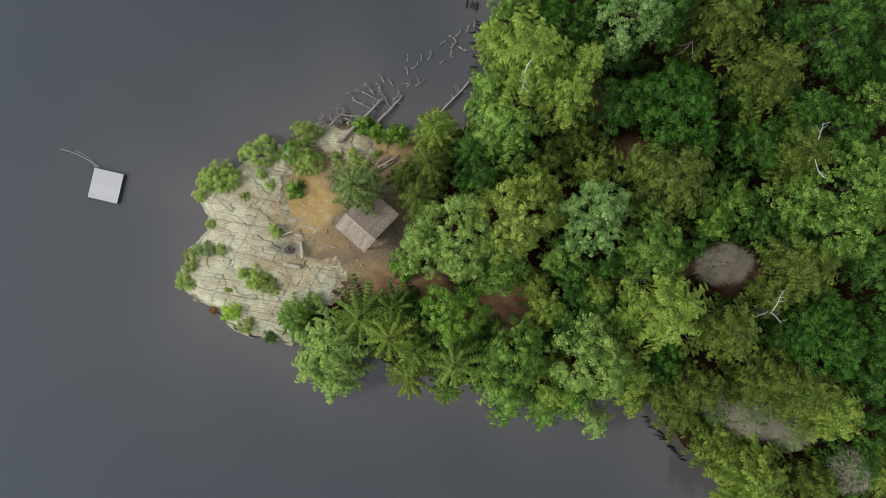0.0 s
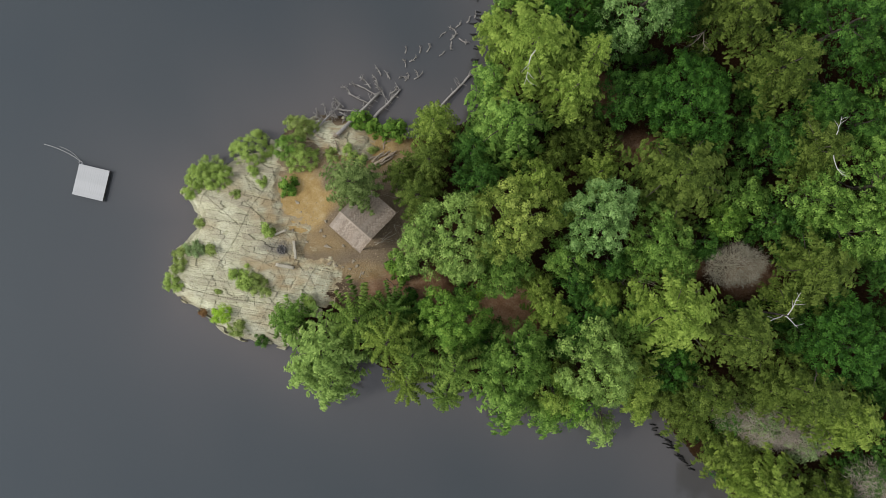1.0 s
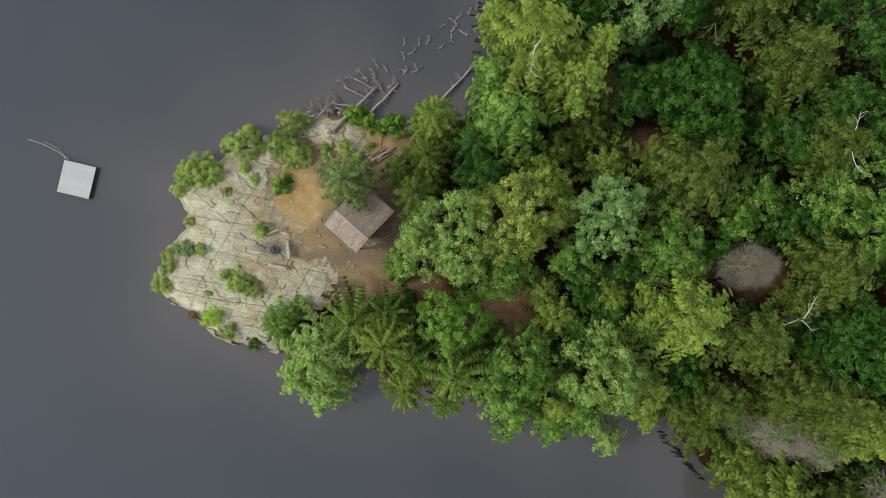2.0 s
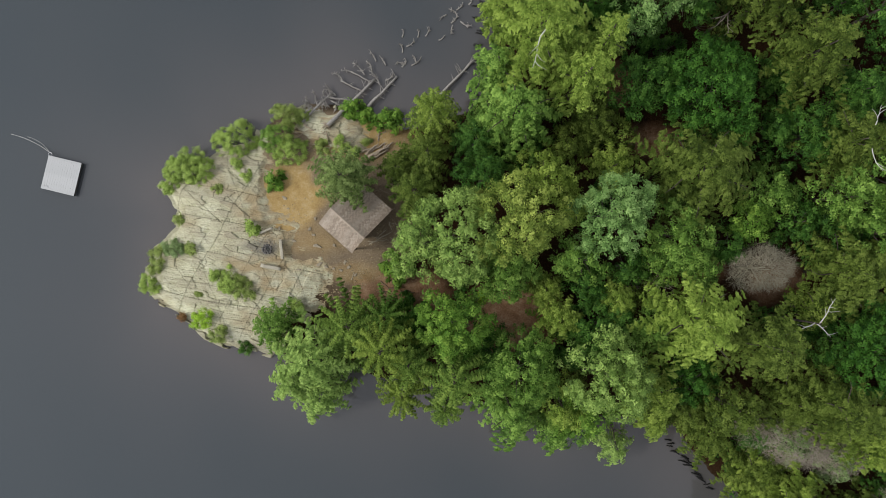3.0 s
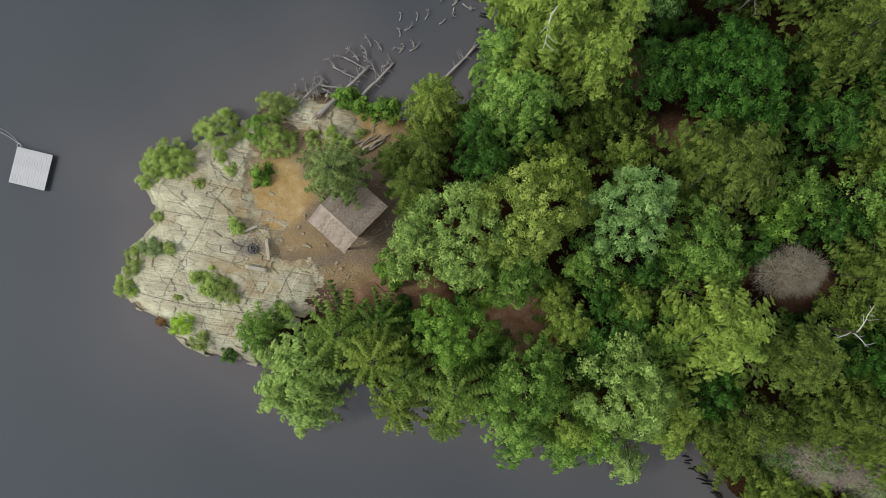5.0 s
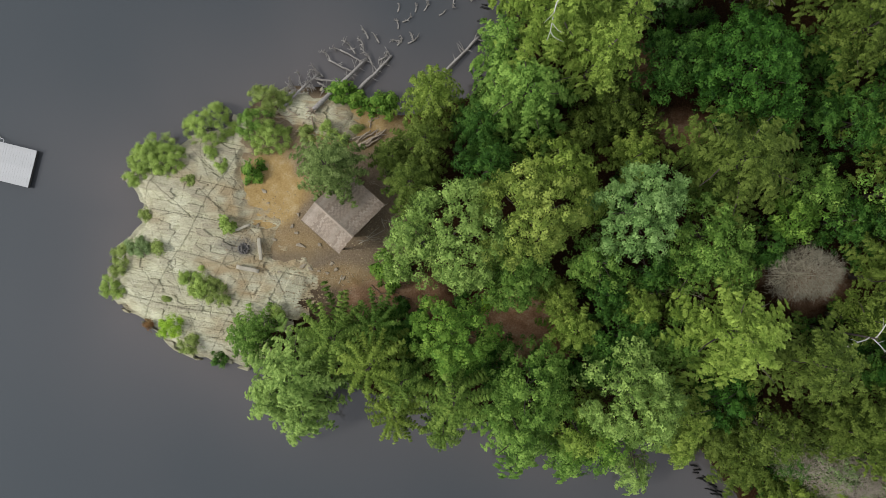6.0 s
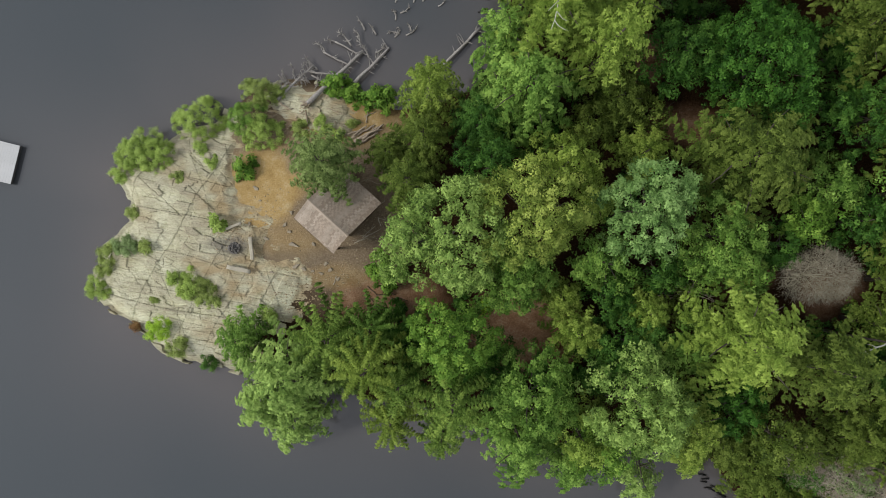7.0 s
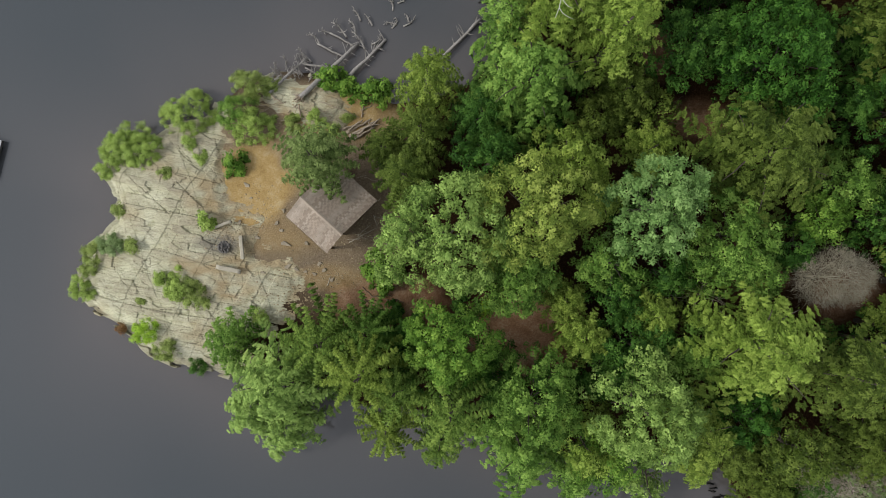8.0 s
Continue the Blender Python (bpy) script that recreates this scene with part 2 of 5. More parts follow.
def box_bm(sx, sy, sz, x=0, y=0, z=0, bevel=0.01):
    bm = bmesh.new()
    bmesh.ops.create_cube(bm, size=1)
    bmesh.ops.scale(bm, vec=(sx, sy, sz), verts=bm.verts)
    if bevel:
        bmesh.ops.bevel(bm, geom=list(bm.edges), offset=bevel, segments=2, affect="EDGES")
    bmesh.ops.translate(bm, vec=(x, y, z), verts=bm.verts)
    return bm


def tubes(name, lines, mat, sides=6, wob=0.0, rng=None):
    """Tapered round branches as one mesh: each line is (points, radii)."""
    V, Fc = [], []
    for pts, radii in lines:
        pts = np.asarray(pts, float)
        radii = np.broadcast_to(np.asarray(radii, float), (len(pts),))
        d = np.gradient(pts, axis=0)
        d /= np.linalg.norm(d, axis=1)[:, None] + 1e-9
        up = np.where(np.abs(d[:, 2:3]) > 0.9, np.array([[1.0, 0, 0]]), np.array([[0, 0, 1.0]]))
        u = np.cross(d, up)
        u /= np.linalg.norm(u, axis=1)[:, None] + 1e-9
        w = np.cross(d, u)
        b0 = len(V)
        for i in range(len(pts)):
            for k in range(sides):
                an = 2 * math.pi * k / sides
                rr = radii[i] * (1 + (rng.uniform(-wob, wob) if rng is not None and wob else 0))
                V.append(pts[i] + rr * (math.cos(an) * u[i] + math.sin(an) * w[i]))
        for i in range(len(pts) - 1):
            for k in range(sides):
                k2 = (k + 1) % sides
                Fc.append((b0 + i * sides + k, b0 + i * sides + k2, b0 + (i + 1) * sides + k2, b0 + (i + 1) * sides + k))
        Fc.append(tuple(b0 + k for k in range(sides))[::-1])
        Fc.append(tuple(b0 + (len(pts) - 1) * sides + k for k in range(sides)))
    return mesh_of(name, V, Fc, mat, True)


def wander(rng, p, d, length, n, bend):
    """A crooked line from p along d."""
    p, d = np.array(p, float), np.array(d, float)
    d /= np.linalg.norm(d)
    out = [p.copy()]
    for _ in range(n):
        d = d + rng.normal(0, bend, 3)
        d /= np.linalg.norm(d)
        p = p + d * length / n
        out.append(p.copy())
    return np.array(out)


# ---- the land ----
SHORE = [-25.64, -3.61, -24.68, -4.91, -21.69, -6.5, -18.75, -8.42, -16.04, -8.98, -12.65, -9.83, -8.98, -10.39, -4.74, -11.24,
         -0.23, -12.09, 4.29, -14.06, 9.94, -14.91, 16.72, -14.63, 20.67, -15.48, 23.5, -18.86, 26.32, -21.69, 29.14, -25.93, 35.92, -33.83]
SHORE = [(SHORE[i], SHORE[i + 1]) for i in range(0, len(SHORE), 2)]
NORTH = [8.53, 41.85, 6.83, 27.17, 5.7, 22.65, 4.97, 19.26, 4.41, 13.61, 0.34, 11.64, -3.33, 10.51, -5.31, 11.8,
         -8.13, 12.76, -10.96, 12.93, -13.78, 12.2, -15.76, 10.79, -17.17, 8.98, -19.54, 8.53, -21.12, 6.95, -23.27, 6.55, -24.51, 5.14,
         -23.27, 3.45, -23.27, 1.75, -25.19, -0.23, -25.93, -2.09]
NORTH = [(NORTH[i], NORTH[i + 1]) for i in range(0, len(NORTH), 2)]
LAND = SHORE + [(120.0, -110.0), (2400.0, -1300.0), (2400.0, 1500.0), (90.0, 130.0)] + NORTH


def signed(px, py, poly):
    """Distance to a closed outline, positive inside."""
    px, py = np.asarray(px, float), np.asarray(py, float)
    best = np.full(px.shape, 1e9)
    inside = np.zeros(px.shape, bool)
    for (x0, y0), (x1, y1) in zip(poly, poly[1:] + poly[:1]):
        dx, dy = x1 - x0, y1 - y0
        k = np.clip(((px - x0) * dx + (py - y0) * dy) / (dx * dx + dy * dy), 0, 1)
        best = np.minimum(best, np.hypot(px - x0 - k * dx, py - y0 - k * dy))
        cross = (y0 > py) != (y1 > py)
        xi = x0 + (py - y0) * dx / (dy if abs(dy) > 1e-9 else 1e-9)
        inside ^= cross & (px < xi)
    return np.where(inside, best, -best)


class Waves:
    """Smooth noise as a sum of sines, about -1 to 1."""

    def __init__(self, seed, freq, n=7):
        r = np.random.default_rng(seed)
        an = r.uniform(0, 2 * math.pi, n)
        k = freq * r.uniform(0.6, 1.6, n)
        self.kx, self.ky, self.ph = k * np.cos(an), k * np.sin(an), r.uniform(0, 6.3, n)
        self.n = n

    def __call__(self, x, y):
        s = 0
        for a, b, c in zip(self.kx, self.ky, self.ph):
            s = s + np.sin(a * x + b * y + c)
        return s / self.n ** 0.5 * 0.8


W_SHORE, W_SHORE2, W_HILL, W_LUMP = Waves(1, 0.9), Waves(2, 2.6), Waves(3, 0.25), Waves(4, 1.3)


def land_height(x, y):
    x, y = np.asarray(x, float), np.asarray(y, float)
    s = signed(x, y, LAND) + 0.25 * W_SHORE(x, y) + 0.12 * W_SHORE2(x, y)
    up = 0.75 * (1 - np.exp(-np.maximum(s, 0) / 0.9)) + 0.9 * (1 - np.exp(-np.maximum(s, 0) / 7.0))
    up = up + np.minimum(np.maximum(s - 3, 0), 14) * 0.045 + (0.12 * W_HILL(x, y) + 0.04 * W_LUMP(x, y)) * np.clip(s / 2, 0, 1)
    down = -0.10 - 3.0 * (1 - np.exp(np.minimum(s, 0) / 4.0))
    return np.where(s > 0, up, down)


def land_z(x, y):
    return float(land_height(np.array([x]), np.array([y]))[0])


def axis(lo, hi, step):
    mid = list(np.arange(lo, hi + step * 0.5, step))
    out, d = [], step
    while d < 600:
        d *= 1.7
        out.append(d)
    reach = np.cumsum(out)
    return np.array([lo - r for r in reach[::-1]] + mid + [hi + r for r in reach])


def grid_mesh(name, xs, ys, z, mat, keep=None):
    nx, ny = len(xs), len(ys)
    X, Y = np.meshgrid(xs, ys)
    co = np.stack([X, Y, z], -1).reshape(-1, 3)
    i, j = np.meshgrid(np.arange(nx - 1), np.arange(ny - 1))
    a = (j * nx + i).ravel()
    f = np.stack([a, a + 1, a + nx + 1, a + nx], 1)
    if keep is not None:
        f = f[keep.ravel()[a]]
    me = bpy.data.meshes.new(name)
    me.vertices.add(len(co))
    me.vertices.foreach_set("co", co.astype(np.float32).ravel())
    me.loops.add(4 * len(f))
    me.loops.foreach_set("vertex_index", f.astype(np.int32).ravel())
    me.polygons.add(len(f))
    me.polygons.foreach_set("loop_start", np.arange(0, 4 * len(f), 4, dtype=np.int32))
    me.update(calc_edges=True)
    me.materials.append(mat)
    me.shade_smooth()
    return me


def point_attr(me, name, values):
    at = me.attributes.new(name, "FLOAT", "POINT")
    at.data.foreach_set("value", np.asarray(values, dtype=np.float32).ravel())


def blob(x, y, cx, cy, rx, ry, soft=0.35, seed=5):
    """A patch with a ragged edge: 1 inside, 0 outside."""
    d = np.hypot((x - cx) / rx, (y - cy) / ry) + 0.22 * Waves(seed, 1.4)(x, y) + 0.10 * Waves(seed + 50, 4.0)(x, y)
    return np.clip((1 + soft / 2 - d) / soft, 0, 1)


gx, gy = axis(-32, 56, 0.3), axis(-32, 32, 0.3)
GX, GY = np.meshgrid(gx, gy)
GZ = land_height(GX, GY)
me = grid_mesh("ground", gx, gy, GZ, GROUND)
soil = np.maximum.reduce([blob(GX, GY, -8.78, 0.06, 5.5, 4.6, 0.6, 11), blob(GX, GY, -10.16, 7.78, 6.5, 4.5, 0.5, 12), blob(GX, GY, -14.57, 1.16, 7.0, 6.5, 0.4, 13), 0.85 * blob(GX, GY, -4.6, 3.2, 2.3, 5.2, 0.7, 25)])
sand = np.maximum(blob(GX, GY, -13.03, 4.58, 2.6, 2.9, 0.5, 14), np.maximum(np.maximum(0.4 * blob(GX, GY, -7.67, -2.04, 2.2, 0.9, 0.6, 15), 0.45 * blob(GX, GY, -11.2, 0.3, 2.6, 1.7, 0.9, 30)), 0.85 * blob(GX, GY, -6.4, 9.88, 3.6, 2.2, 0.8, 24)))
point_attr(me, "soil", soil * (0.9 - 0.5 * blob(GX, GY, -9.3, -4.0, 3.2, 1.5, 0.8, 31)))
# Path earth; the four eastern patches are forest floor painted lighter where lit.
point_attr(me, "path", 0.9 * np.maximum(blob(GX, GY, 6.35, -6.08, 3.8, 2.8, 0.7, 18), np.maximum.reduce([0.8 * blob(GX, GY, -3.23, -4.05, 3.4, 1.8, 0.8, 19), 0.5 * blob(GX, GY, 22.4, -1.3, 2.0, 1.6, 0.8, 26), 0.5 * blob(GX, GY, 28.3, -2.7, 2.2, 1.8, 0.8, 27), 0.45 * blob(GX, GY, 17.9, 9.2, 2.2, 1.4, 0.8, 28), 0.45 * blob(GX, GY, 14.9, 14.3, 1.3, 1.8, 0.8, 29)])))
point_attr(me, "sand", sand)
point_attr(me, "ash", 0.75 * np.maximum(blob(GX, GY, -14.85, 0.22, 1.9, 1.0, 0.8, 16), 0.5 * blob(GX, GY, -11.53, -0.77, 2.4, 0.8, 1.0, 17)))
point_attr(me, "bed", np.clip(-GZ * 4, 0, 1))
tagged(new("ground", me), "brown leaf litter, soil and sandy ground of the point", "ground", kind="structure")

wx, wy = axis(-50, 60, 0.7), axis(-45, 45, 0.7)
WX, WY = np.meshgrid(wx, wy)
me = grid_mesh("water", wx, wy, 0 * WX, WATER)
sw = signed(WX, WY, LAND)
point_attr(me, "near_shore", np.clip(np.exp(np.minimum(sw, 0) / 7.0) * (1 + 0.25 * Waves(21, 0.35)(WX, WY)), 0, 1))
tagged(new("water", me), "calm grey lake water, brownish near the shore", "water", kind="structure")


# ---- the jointed rock of the point ----
def joints(x, y, seed, turn, gap, run, share, warp=0.12, freq=0.8):
    """A family of nearly parallel joints, each broken into runs: the distance to the nearest one that is open there, and a number for the bed between two."""
    c, s = math.cos(turn), math.sin(turn)
    w = Waves(seed, freq)
    u = (-s * x + c * y + warp * w(x, y)) / gap
    v = (c * x + s * y) / run
    i0 = np.floor(u).astype(np.int64)
    best, bed = np.full(x.shape, 9.0), np.zeros(x.shape)

    def dice(a, b=0):
        h = (a * 374761393 + b * 668265263 + seed * 69069) & 0x7FFFFFFF
        h = ((h ^ (h >> 13)) * 1274126177) & 0x7FFFFFFF
        return ((h ^ (h >> 16)) & 0xFFFF) / 65536.0

    for k in (-1, 0, 1):
        line = i0 + k
        at = line + 0.2 + 0.6 * dice(line)
        part_no = np.floor(v + 5 * dice(line, 3)).astype(np.int64)
        force = np.clip((dice(line, part_no * 7 + 11) - 1 + share) / share, 0.0, 1)
        best = np.minimum(best, np.abs(u - at) * gap / np.maximum(force, 0.02))
    return best, dice(i0 + (u - i0 > 0.2 + 0.6 * dice(i0)), 5)


def mosaic(x, y, seed, sx, sy, turn, warp):
    """Irregular blocks: the distance to the nearest edge between two blocks, and a number for each block."""
    c, s = math.cos(turn), math.sin(turn)
    w1, w2 = Waves(seed, 2.2), Waves(seed + 1, 2.2)
    xx, yy = x + warp * w1(x, y), y + warp * w2(x, y)
    u, v = (c * xx + s * yy) / sx, (-s * xx + c * yy) / sy
    iu, iv = np.floor(u).astype(np.int64), np.floor(v).astype(np.int64)
    d1, d2, block = np.full(x.shape, 9.0), np.full(x.shape, 9.0), np.zeros(x.shape)
    for a in (-1, 0, 1):
        for b in (-1, 0, 1):
            h = ((iu + a) * 374761393 + (iv + b) * 668265263 + seed * 69069) & 0x7FFFFFFF
            h = ((h ^ (h >> 13)) * 1274126177) & 0x7FFFFFFF
            h = h ^ (h >> 16)
            d = np.maximum(np.abs(u - iu - a - (h & 255) / 255.0), np.abs(v - iv - b - (h >> 8 & 255) / 255.0)) * 0.6 + 0.4 * np.hypot(u - iu - a - (h & 255) / 255.0, v - iv - b - (h >> 8 & 255) / 255.0)
            near = d < d1
            d2 = np.where(near, d1, np.minimum(d2, d))
            block = np.where(near, (h >> 16 & 255) / 255.0, block)
            d1 = np.where(near, d, d1)
    return (d2 - d1) * 0.5 * min(sx, sy), block


STEP = 0.04
rx_, ry_ = np.arange(-27.5, -2.0, STEP), np.arange(-10.5, 14.0, STEP)
RX, RY = np.meshgrid(rx_, ry_)
S = signed(RX, RY, LAND) + 0.25 * W_SHORE(RX, RY) + 0.12 * W_SHORE2(RX, RY)
MAIN = [-26.64, -3.28, -26.25, 0.61, -24.14, 2.56, -25.25, 5.62, -21.64, 8.68, -16.07, 10.35, -14.68, 6.17, -14.96, 3.39, -12.46, 1.72, -12.46, -0.22,
        -9.57, -1.17, -9.4, -3.28, -10.79, -5.51, -13.29, -7.18, -15.24, -10.23, -21.5, -9.6, -25.2, -7.4]
MAIN = [(MAIN[i], MAIN[i + 1]) for i in range(0, len(MAIN), 2)]
KNOB = [-12.74, 12.01, -8.01, 12.57, -6.23, 9.96, -6.9, 8.68, -10.23, 8.68, -13.13, 10.35]
KNOB = [(KNOB[i], KNOB[i + 1]) for i in range(0, len(KNOB), 2)]
inner = np.maximum(signed(RX, RY, MAIN), signed(RX, RY, KNOB) * 1.1)
cover = inner + 0.55 * Waves(31, 1.5)(RX, RY) + 0.35 * Waves(32, 4.0)(RX, RY) + 0.15 * Waves(33, 10.0)(RX, RY)
north = np.clip((RY - 2.4) / 1.5, 0, 1)
bed_d, bed_n = joints(RX, RY, 41, radians(-10), 0.75, 1.3, 0.40, 0.12, 0.8)
thin_d, thin_n = joints(RX, RY, 42, radians(-7), 0.20, 0.7, 0.40, 0.05, 1.2)
cross_d, cross_n = joints(RX, RY, 43, radians(60), 0.90, 0.6, 0.32, 0.08, 1.2)
diag_d, diag_n = joints(RX, RY, 44, radians(-40), 1.5, 1.2, 0.28, 0.08, 1.0)
steep_d, steep_n = joints(RX, RY, 45, radians(110), 1.2, 0.8, 0.28, 0.08, 1.2)
mos_d, mos_n = mosaic(RX, RY, 46, 1.35, 0.55, radians(-10), 0.05)
base = land_height(RX, RY)
rise = np.clip(cover * 0.10, -0.3, 0.12) + np.clip((inner - 0.6) * 0.14, 0, 0.22)


def open_joint(d, width):
    wide = width * np.maximum(0.15, 1 + 0.75 * Waves(61, 1.8)(RX, RY))
    return np.clip(1.25 - d / np.maximum(wide, 0.01), 0, 1)


j_bed = 0.4 * open_joint(bed_d, 0.028)
j_cross = 0.3 * open_joint(cross_d, 0.022)
j_diag = open_joint(diag_d, 0.03) * (0.15 + 0.4 * north)
j_steep = 0.3 * open_joint(steep_d, 0.022)
j_thin = open_joint(thin_d, 0.024) * (1 - 0.7 * north)
j_mos = open_joint(mos_d, 0.017) * np.clip(0.30 + 0.6 * Waves(62, 1.1)(RX, RY), 0.0, 0.75) * (1 - 0.55 * north)
CLEFT = np.full(RX.shape, 9.0)
WOB1, WOB2 = Waves(81, 3.5), Waves(82, 9.0)


def cleft(width, *xy):
    """One open cleft that runs from point to point with a slight waver; a 9 far from it, 1 on its line."""
    pts = list(zip(xy[0::2], xy[1::2]))
    for (x0, y0), (x1, y1) in zip(pts, pts[1:]):
        i0, i1 = np.searchsorted(rx_, (min(x0, x1) - 0.5, max(x0, x1) + 0.5))
        j0, j1 = np.searchsorted(ry_, (min(y0, y1) - 0.5, max(y0, y1) + 0.5))
        box = (slice(j0, j1), slice(i0, i1))
        gx_, gy_ = RX[box], RY[box]
        px = gx_ + 0.035 * WOB1(gx_, gy_) + 0.03 * WOB2(gx_, gy_)
        py = gy_ + 0.035 * WOB1(gy_, gx_) + 0.03 * WOB2(gy_, gx_)
        dx, dy = x1 - x0, y1 - y0
        k = np.clip(((px - x0) * dx + (py - y0) * dy) / (dx * dx + dy * dy), 0, 1)
        d = np.hypot(px - x0 - k * dx, py - y0 - k * dy)
        CLEFT[box] = np.minimum(CLEFT[box], d / (0.72 * width * np.clip(0.55 + 0.35 * WOB2(gx_ * 0.4, gy_ * 0.4), 0.15, 0.9)))


cleft(0.06, -22.2, 5.01, -20.89, 3.89, -20.02, 3.11, -18.93, 2.2)
cleft(0.05, -19.55, 4.91, -19.96, 3.26)
cleft(0.035, -18.55, 4.5, -19.1, 3.56)
cleft(0.035, -18.47, 4.5, -17.89, 3.94, -17.4, 4.51)
cleft(0.03, -16.48, 4.75, -16.82, 4.24)
cleft(0.03, -21.87, 2.37, -20.01, 2.75)
cleft(0.03, -19.87, 2.4, -19.01, 2.27)
cleft(0.025, -22.04, 3.94, -21.04, 3.81)
cleft(0.045, -18.07, 6.08, -16.77, 5.31)
cleft(0.05, -16.35, 5.75, -15.33, 4.55)
cleft(0.035, -21.57, 1.37, -19.85, 1.26, -18.27, 0.99, -18.69, 0.27)
cleft(0.025, -18.17, 3.29, -17.87, 2.86)
cleft(0.035, -21.3, 2.23, -21.78, 1.37)
cleft(0.03, -20.42, 1.1, -20.98, 0.23)
cleft(0.03, -18.81, 7.28, -17.94, 6.44)
cleft(0.025, -16.95, 7.75, -15.66, 7.62)
cleft(0.025, -16.8, 6.75, -14.65, 7.07)
cleft(0.045, -19.48, -1.04, -20.36, -0.72, -20.28, -1.52)
cleft(0.04, -22.69, -2.03, -22.27, -2.63, -21.65, -3.49)
cleft(0.04, -23.05, -3.99, -21.58, -3.83, -20.76, -4.69)
cleft(0.03, -22.38, -4.38, -21.04, -4.29)
cleft(0.03, -20.93, -2.54, -20.25, -3.07)
cleft(0.035, -23.32, -4.19, -22.23, -4.84)
cleft(0.05, -19.15, -4.59, -17.54, -4.56, -17.53, -5.44)
cleft(0.03, -19.15, -4.59, -19.34, -5.34)
cleft(0.03, -21.33, -2.95, -21.05, -3.55)
cleft(0.035, -24.96, -2.34, -24.03, -1.92)
cleft(0.03, -20.36, -4.68, -19.15, -4.59)
cleft(0.03, -24.68, -3.01, -23.47, -3.52, -22.65, -3.91)
cleft(0.03, -21.86, -3.5, -20.78, -3.41, -19.97, -3.73)
cleft(0.03, -19.12, -6.14, -18.06, -5.98, -16.71, -6.1)
cleft(0.03, -17.41, -4.23, -15.93, -4.34, -14.72, -4.59)
cleft(0.025, -14.74, -3.51, -13.26, -3.63)
cleft(0.03, -18.04, -7.06, -16.96, -6.91)
cleft(0.025, -19.41, -5.34, -19.12, -6.14, -19.25, -6.95)
cleft(0.025, -15.7, -2.59, -13.81, -2.69)
cleft(0.03, -23.1, -1.1, -22.82, -2.03)
cleft(0.025, -21.63, -1.07, -20.41, -1.86)
j_cleft = np.clip(1.2 - CLEFT * 0.9, 0, 1)
blocks = (mos_n - 0.5) * 0.17 + (bed_n - 0.5) * 0.20 + (cross_n - 0.5) * 0.07 + (diag_n - 0.5) * 0.08 + (steep_n - 0.5) * 0.07
RZ = base + rise + blocks * np.clip(cover, 0.1, 1) + 0.045 * (thin_n - 0.5) * (1 - 0.7 * north)
RZ = RZ - 0.10 * np.maximum.reduce([j_bed, j_cross * 0.8, j_diag, j_steep * 0.8, j_mos * 0.55, j_cleft * 0.9]) - 0.06 * j_thin + 0.02 * Waves(51, 5.0)(RX, RY)
EDGE = S + 0.30 * (mos_n - 0.5) + 0.15 * (bed_n - 0.5) + 0.32
RZ = np.maximum(RZ, np.where((cover > -0.3) & (S < 3) & (EDGE > 0), 0.22 + 0.3 * (mos_n - 0.3), -9))
RZ = np.where(EDGE > 0, RZ, np.minimum(RZ, 0.30 + EDGE * 7.0))
keep = (S > -0.7) & (cover > -0.9)
me = grid_mesh("rock_outcrop", rx_, ry_, RZ, ROCK, keep)
point_attr(me, "crack", np.clip(np.maximum.reduce([j_bed, j_cross * 0.85, j_diag, j_steep * 0.8, j_mos * 0.9, j_thin * 0.4, j_cleft]), 0, 1))
point_attr(me, "slab", np.clip(0.35 * bed_n + 0.6 * mos_n + 0.25 * steep_n - 0.15, 0, 1))
point_attr(me, "earth", np.clip(np.clip(1.1 - cover * 0.9, 0, 1) * (S > 1.2) + 0.9 * blob(RX, RY, -14.57, 3.09, 2.6, 2.4, 0.7, 71) + 1.1 * blob(RX, RY, -16.2, -1.5, 2.2, 0.7, 0.8, 72) + 0.75 * blob(RX, RY, -14.3, -3.1, 2.4, 0.7, 0.9, 79) + 0.7 * blob(RX, RY, -12.36, -0.5, 2.6, 1.6, 0.7, 73) + 0.6 * blob(RX, RY, -7.4, 10.54, 1.8, 1.1, 0.9, 74) + 0.55 * np.clip(1.6 * Waves(75, 1.1)(RX, RY) - 0.9, 0, 1), 0, 1) * np.clip(0.75 + 0.6 * Waves(76, 5.0)(RX, RY), 0, 1))
point_attr(me, "soot", np.clip(0.75 * blob(RX, RY, -15.7, 0.15, 1.5, 0.55, 0.9, 77) + 0.8 * blob(RX, RY, -14.85, -0.1, 0.8, 0.6, 0.8, 78), 0, 0.85))
point_attr(me, "wet", np.clip((0.28 - RZ) / 0.25, 0, 1))
bm = bmesh.new()
bm.from_mesh(me)
bmesh.ops.delete(bm, geom=[v for v in bm.verts if not v.link_faces], context="VERTS")
bm.to_mesh(me)
bm.free()
tagged(new("rock_outcrop", me), "pale grey bedrock with dark open joints at the water", "rock", kind="structure")


def top_z(x, y):
    """The height of the land or of the rock upon it."""
    z = land_z(x, y)
    i, j = int((x - rx_[0]) / STEP), int((y - ry_[0]) / STEP)
    if 0 <= i < len(rx_) and 0 <= j < len(ry_) and keep[j, i]:
        z = max(z, float(RZ[j, i]))
    return z


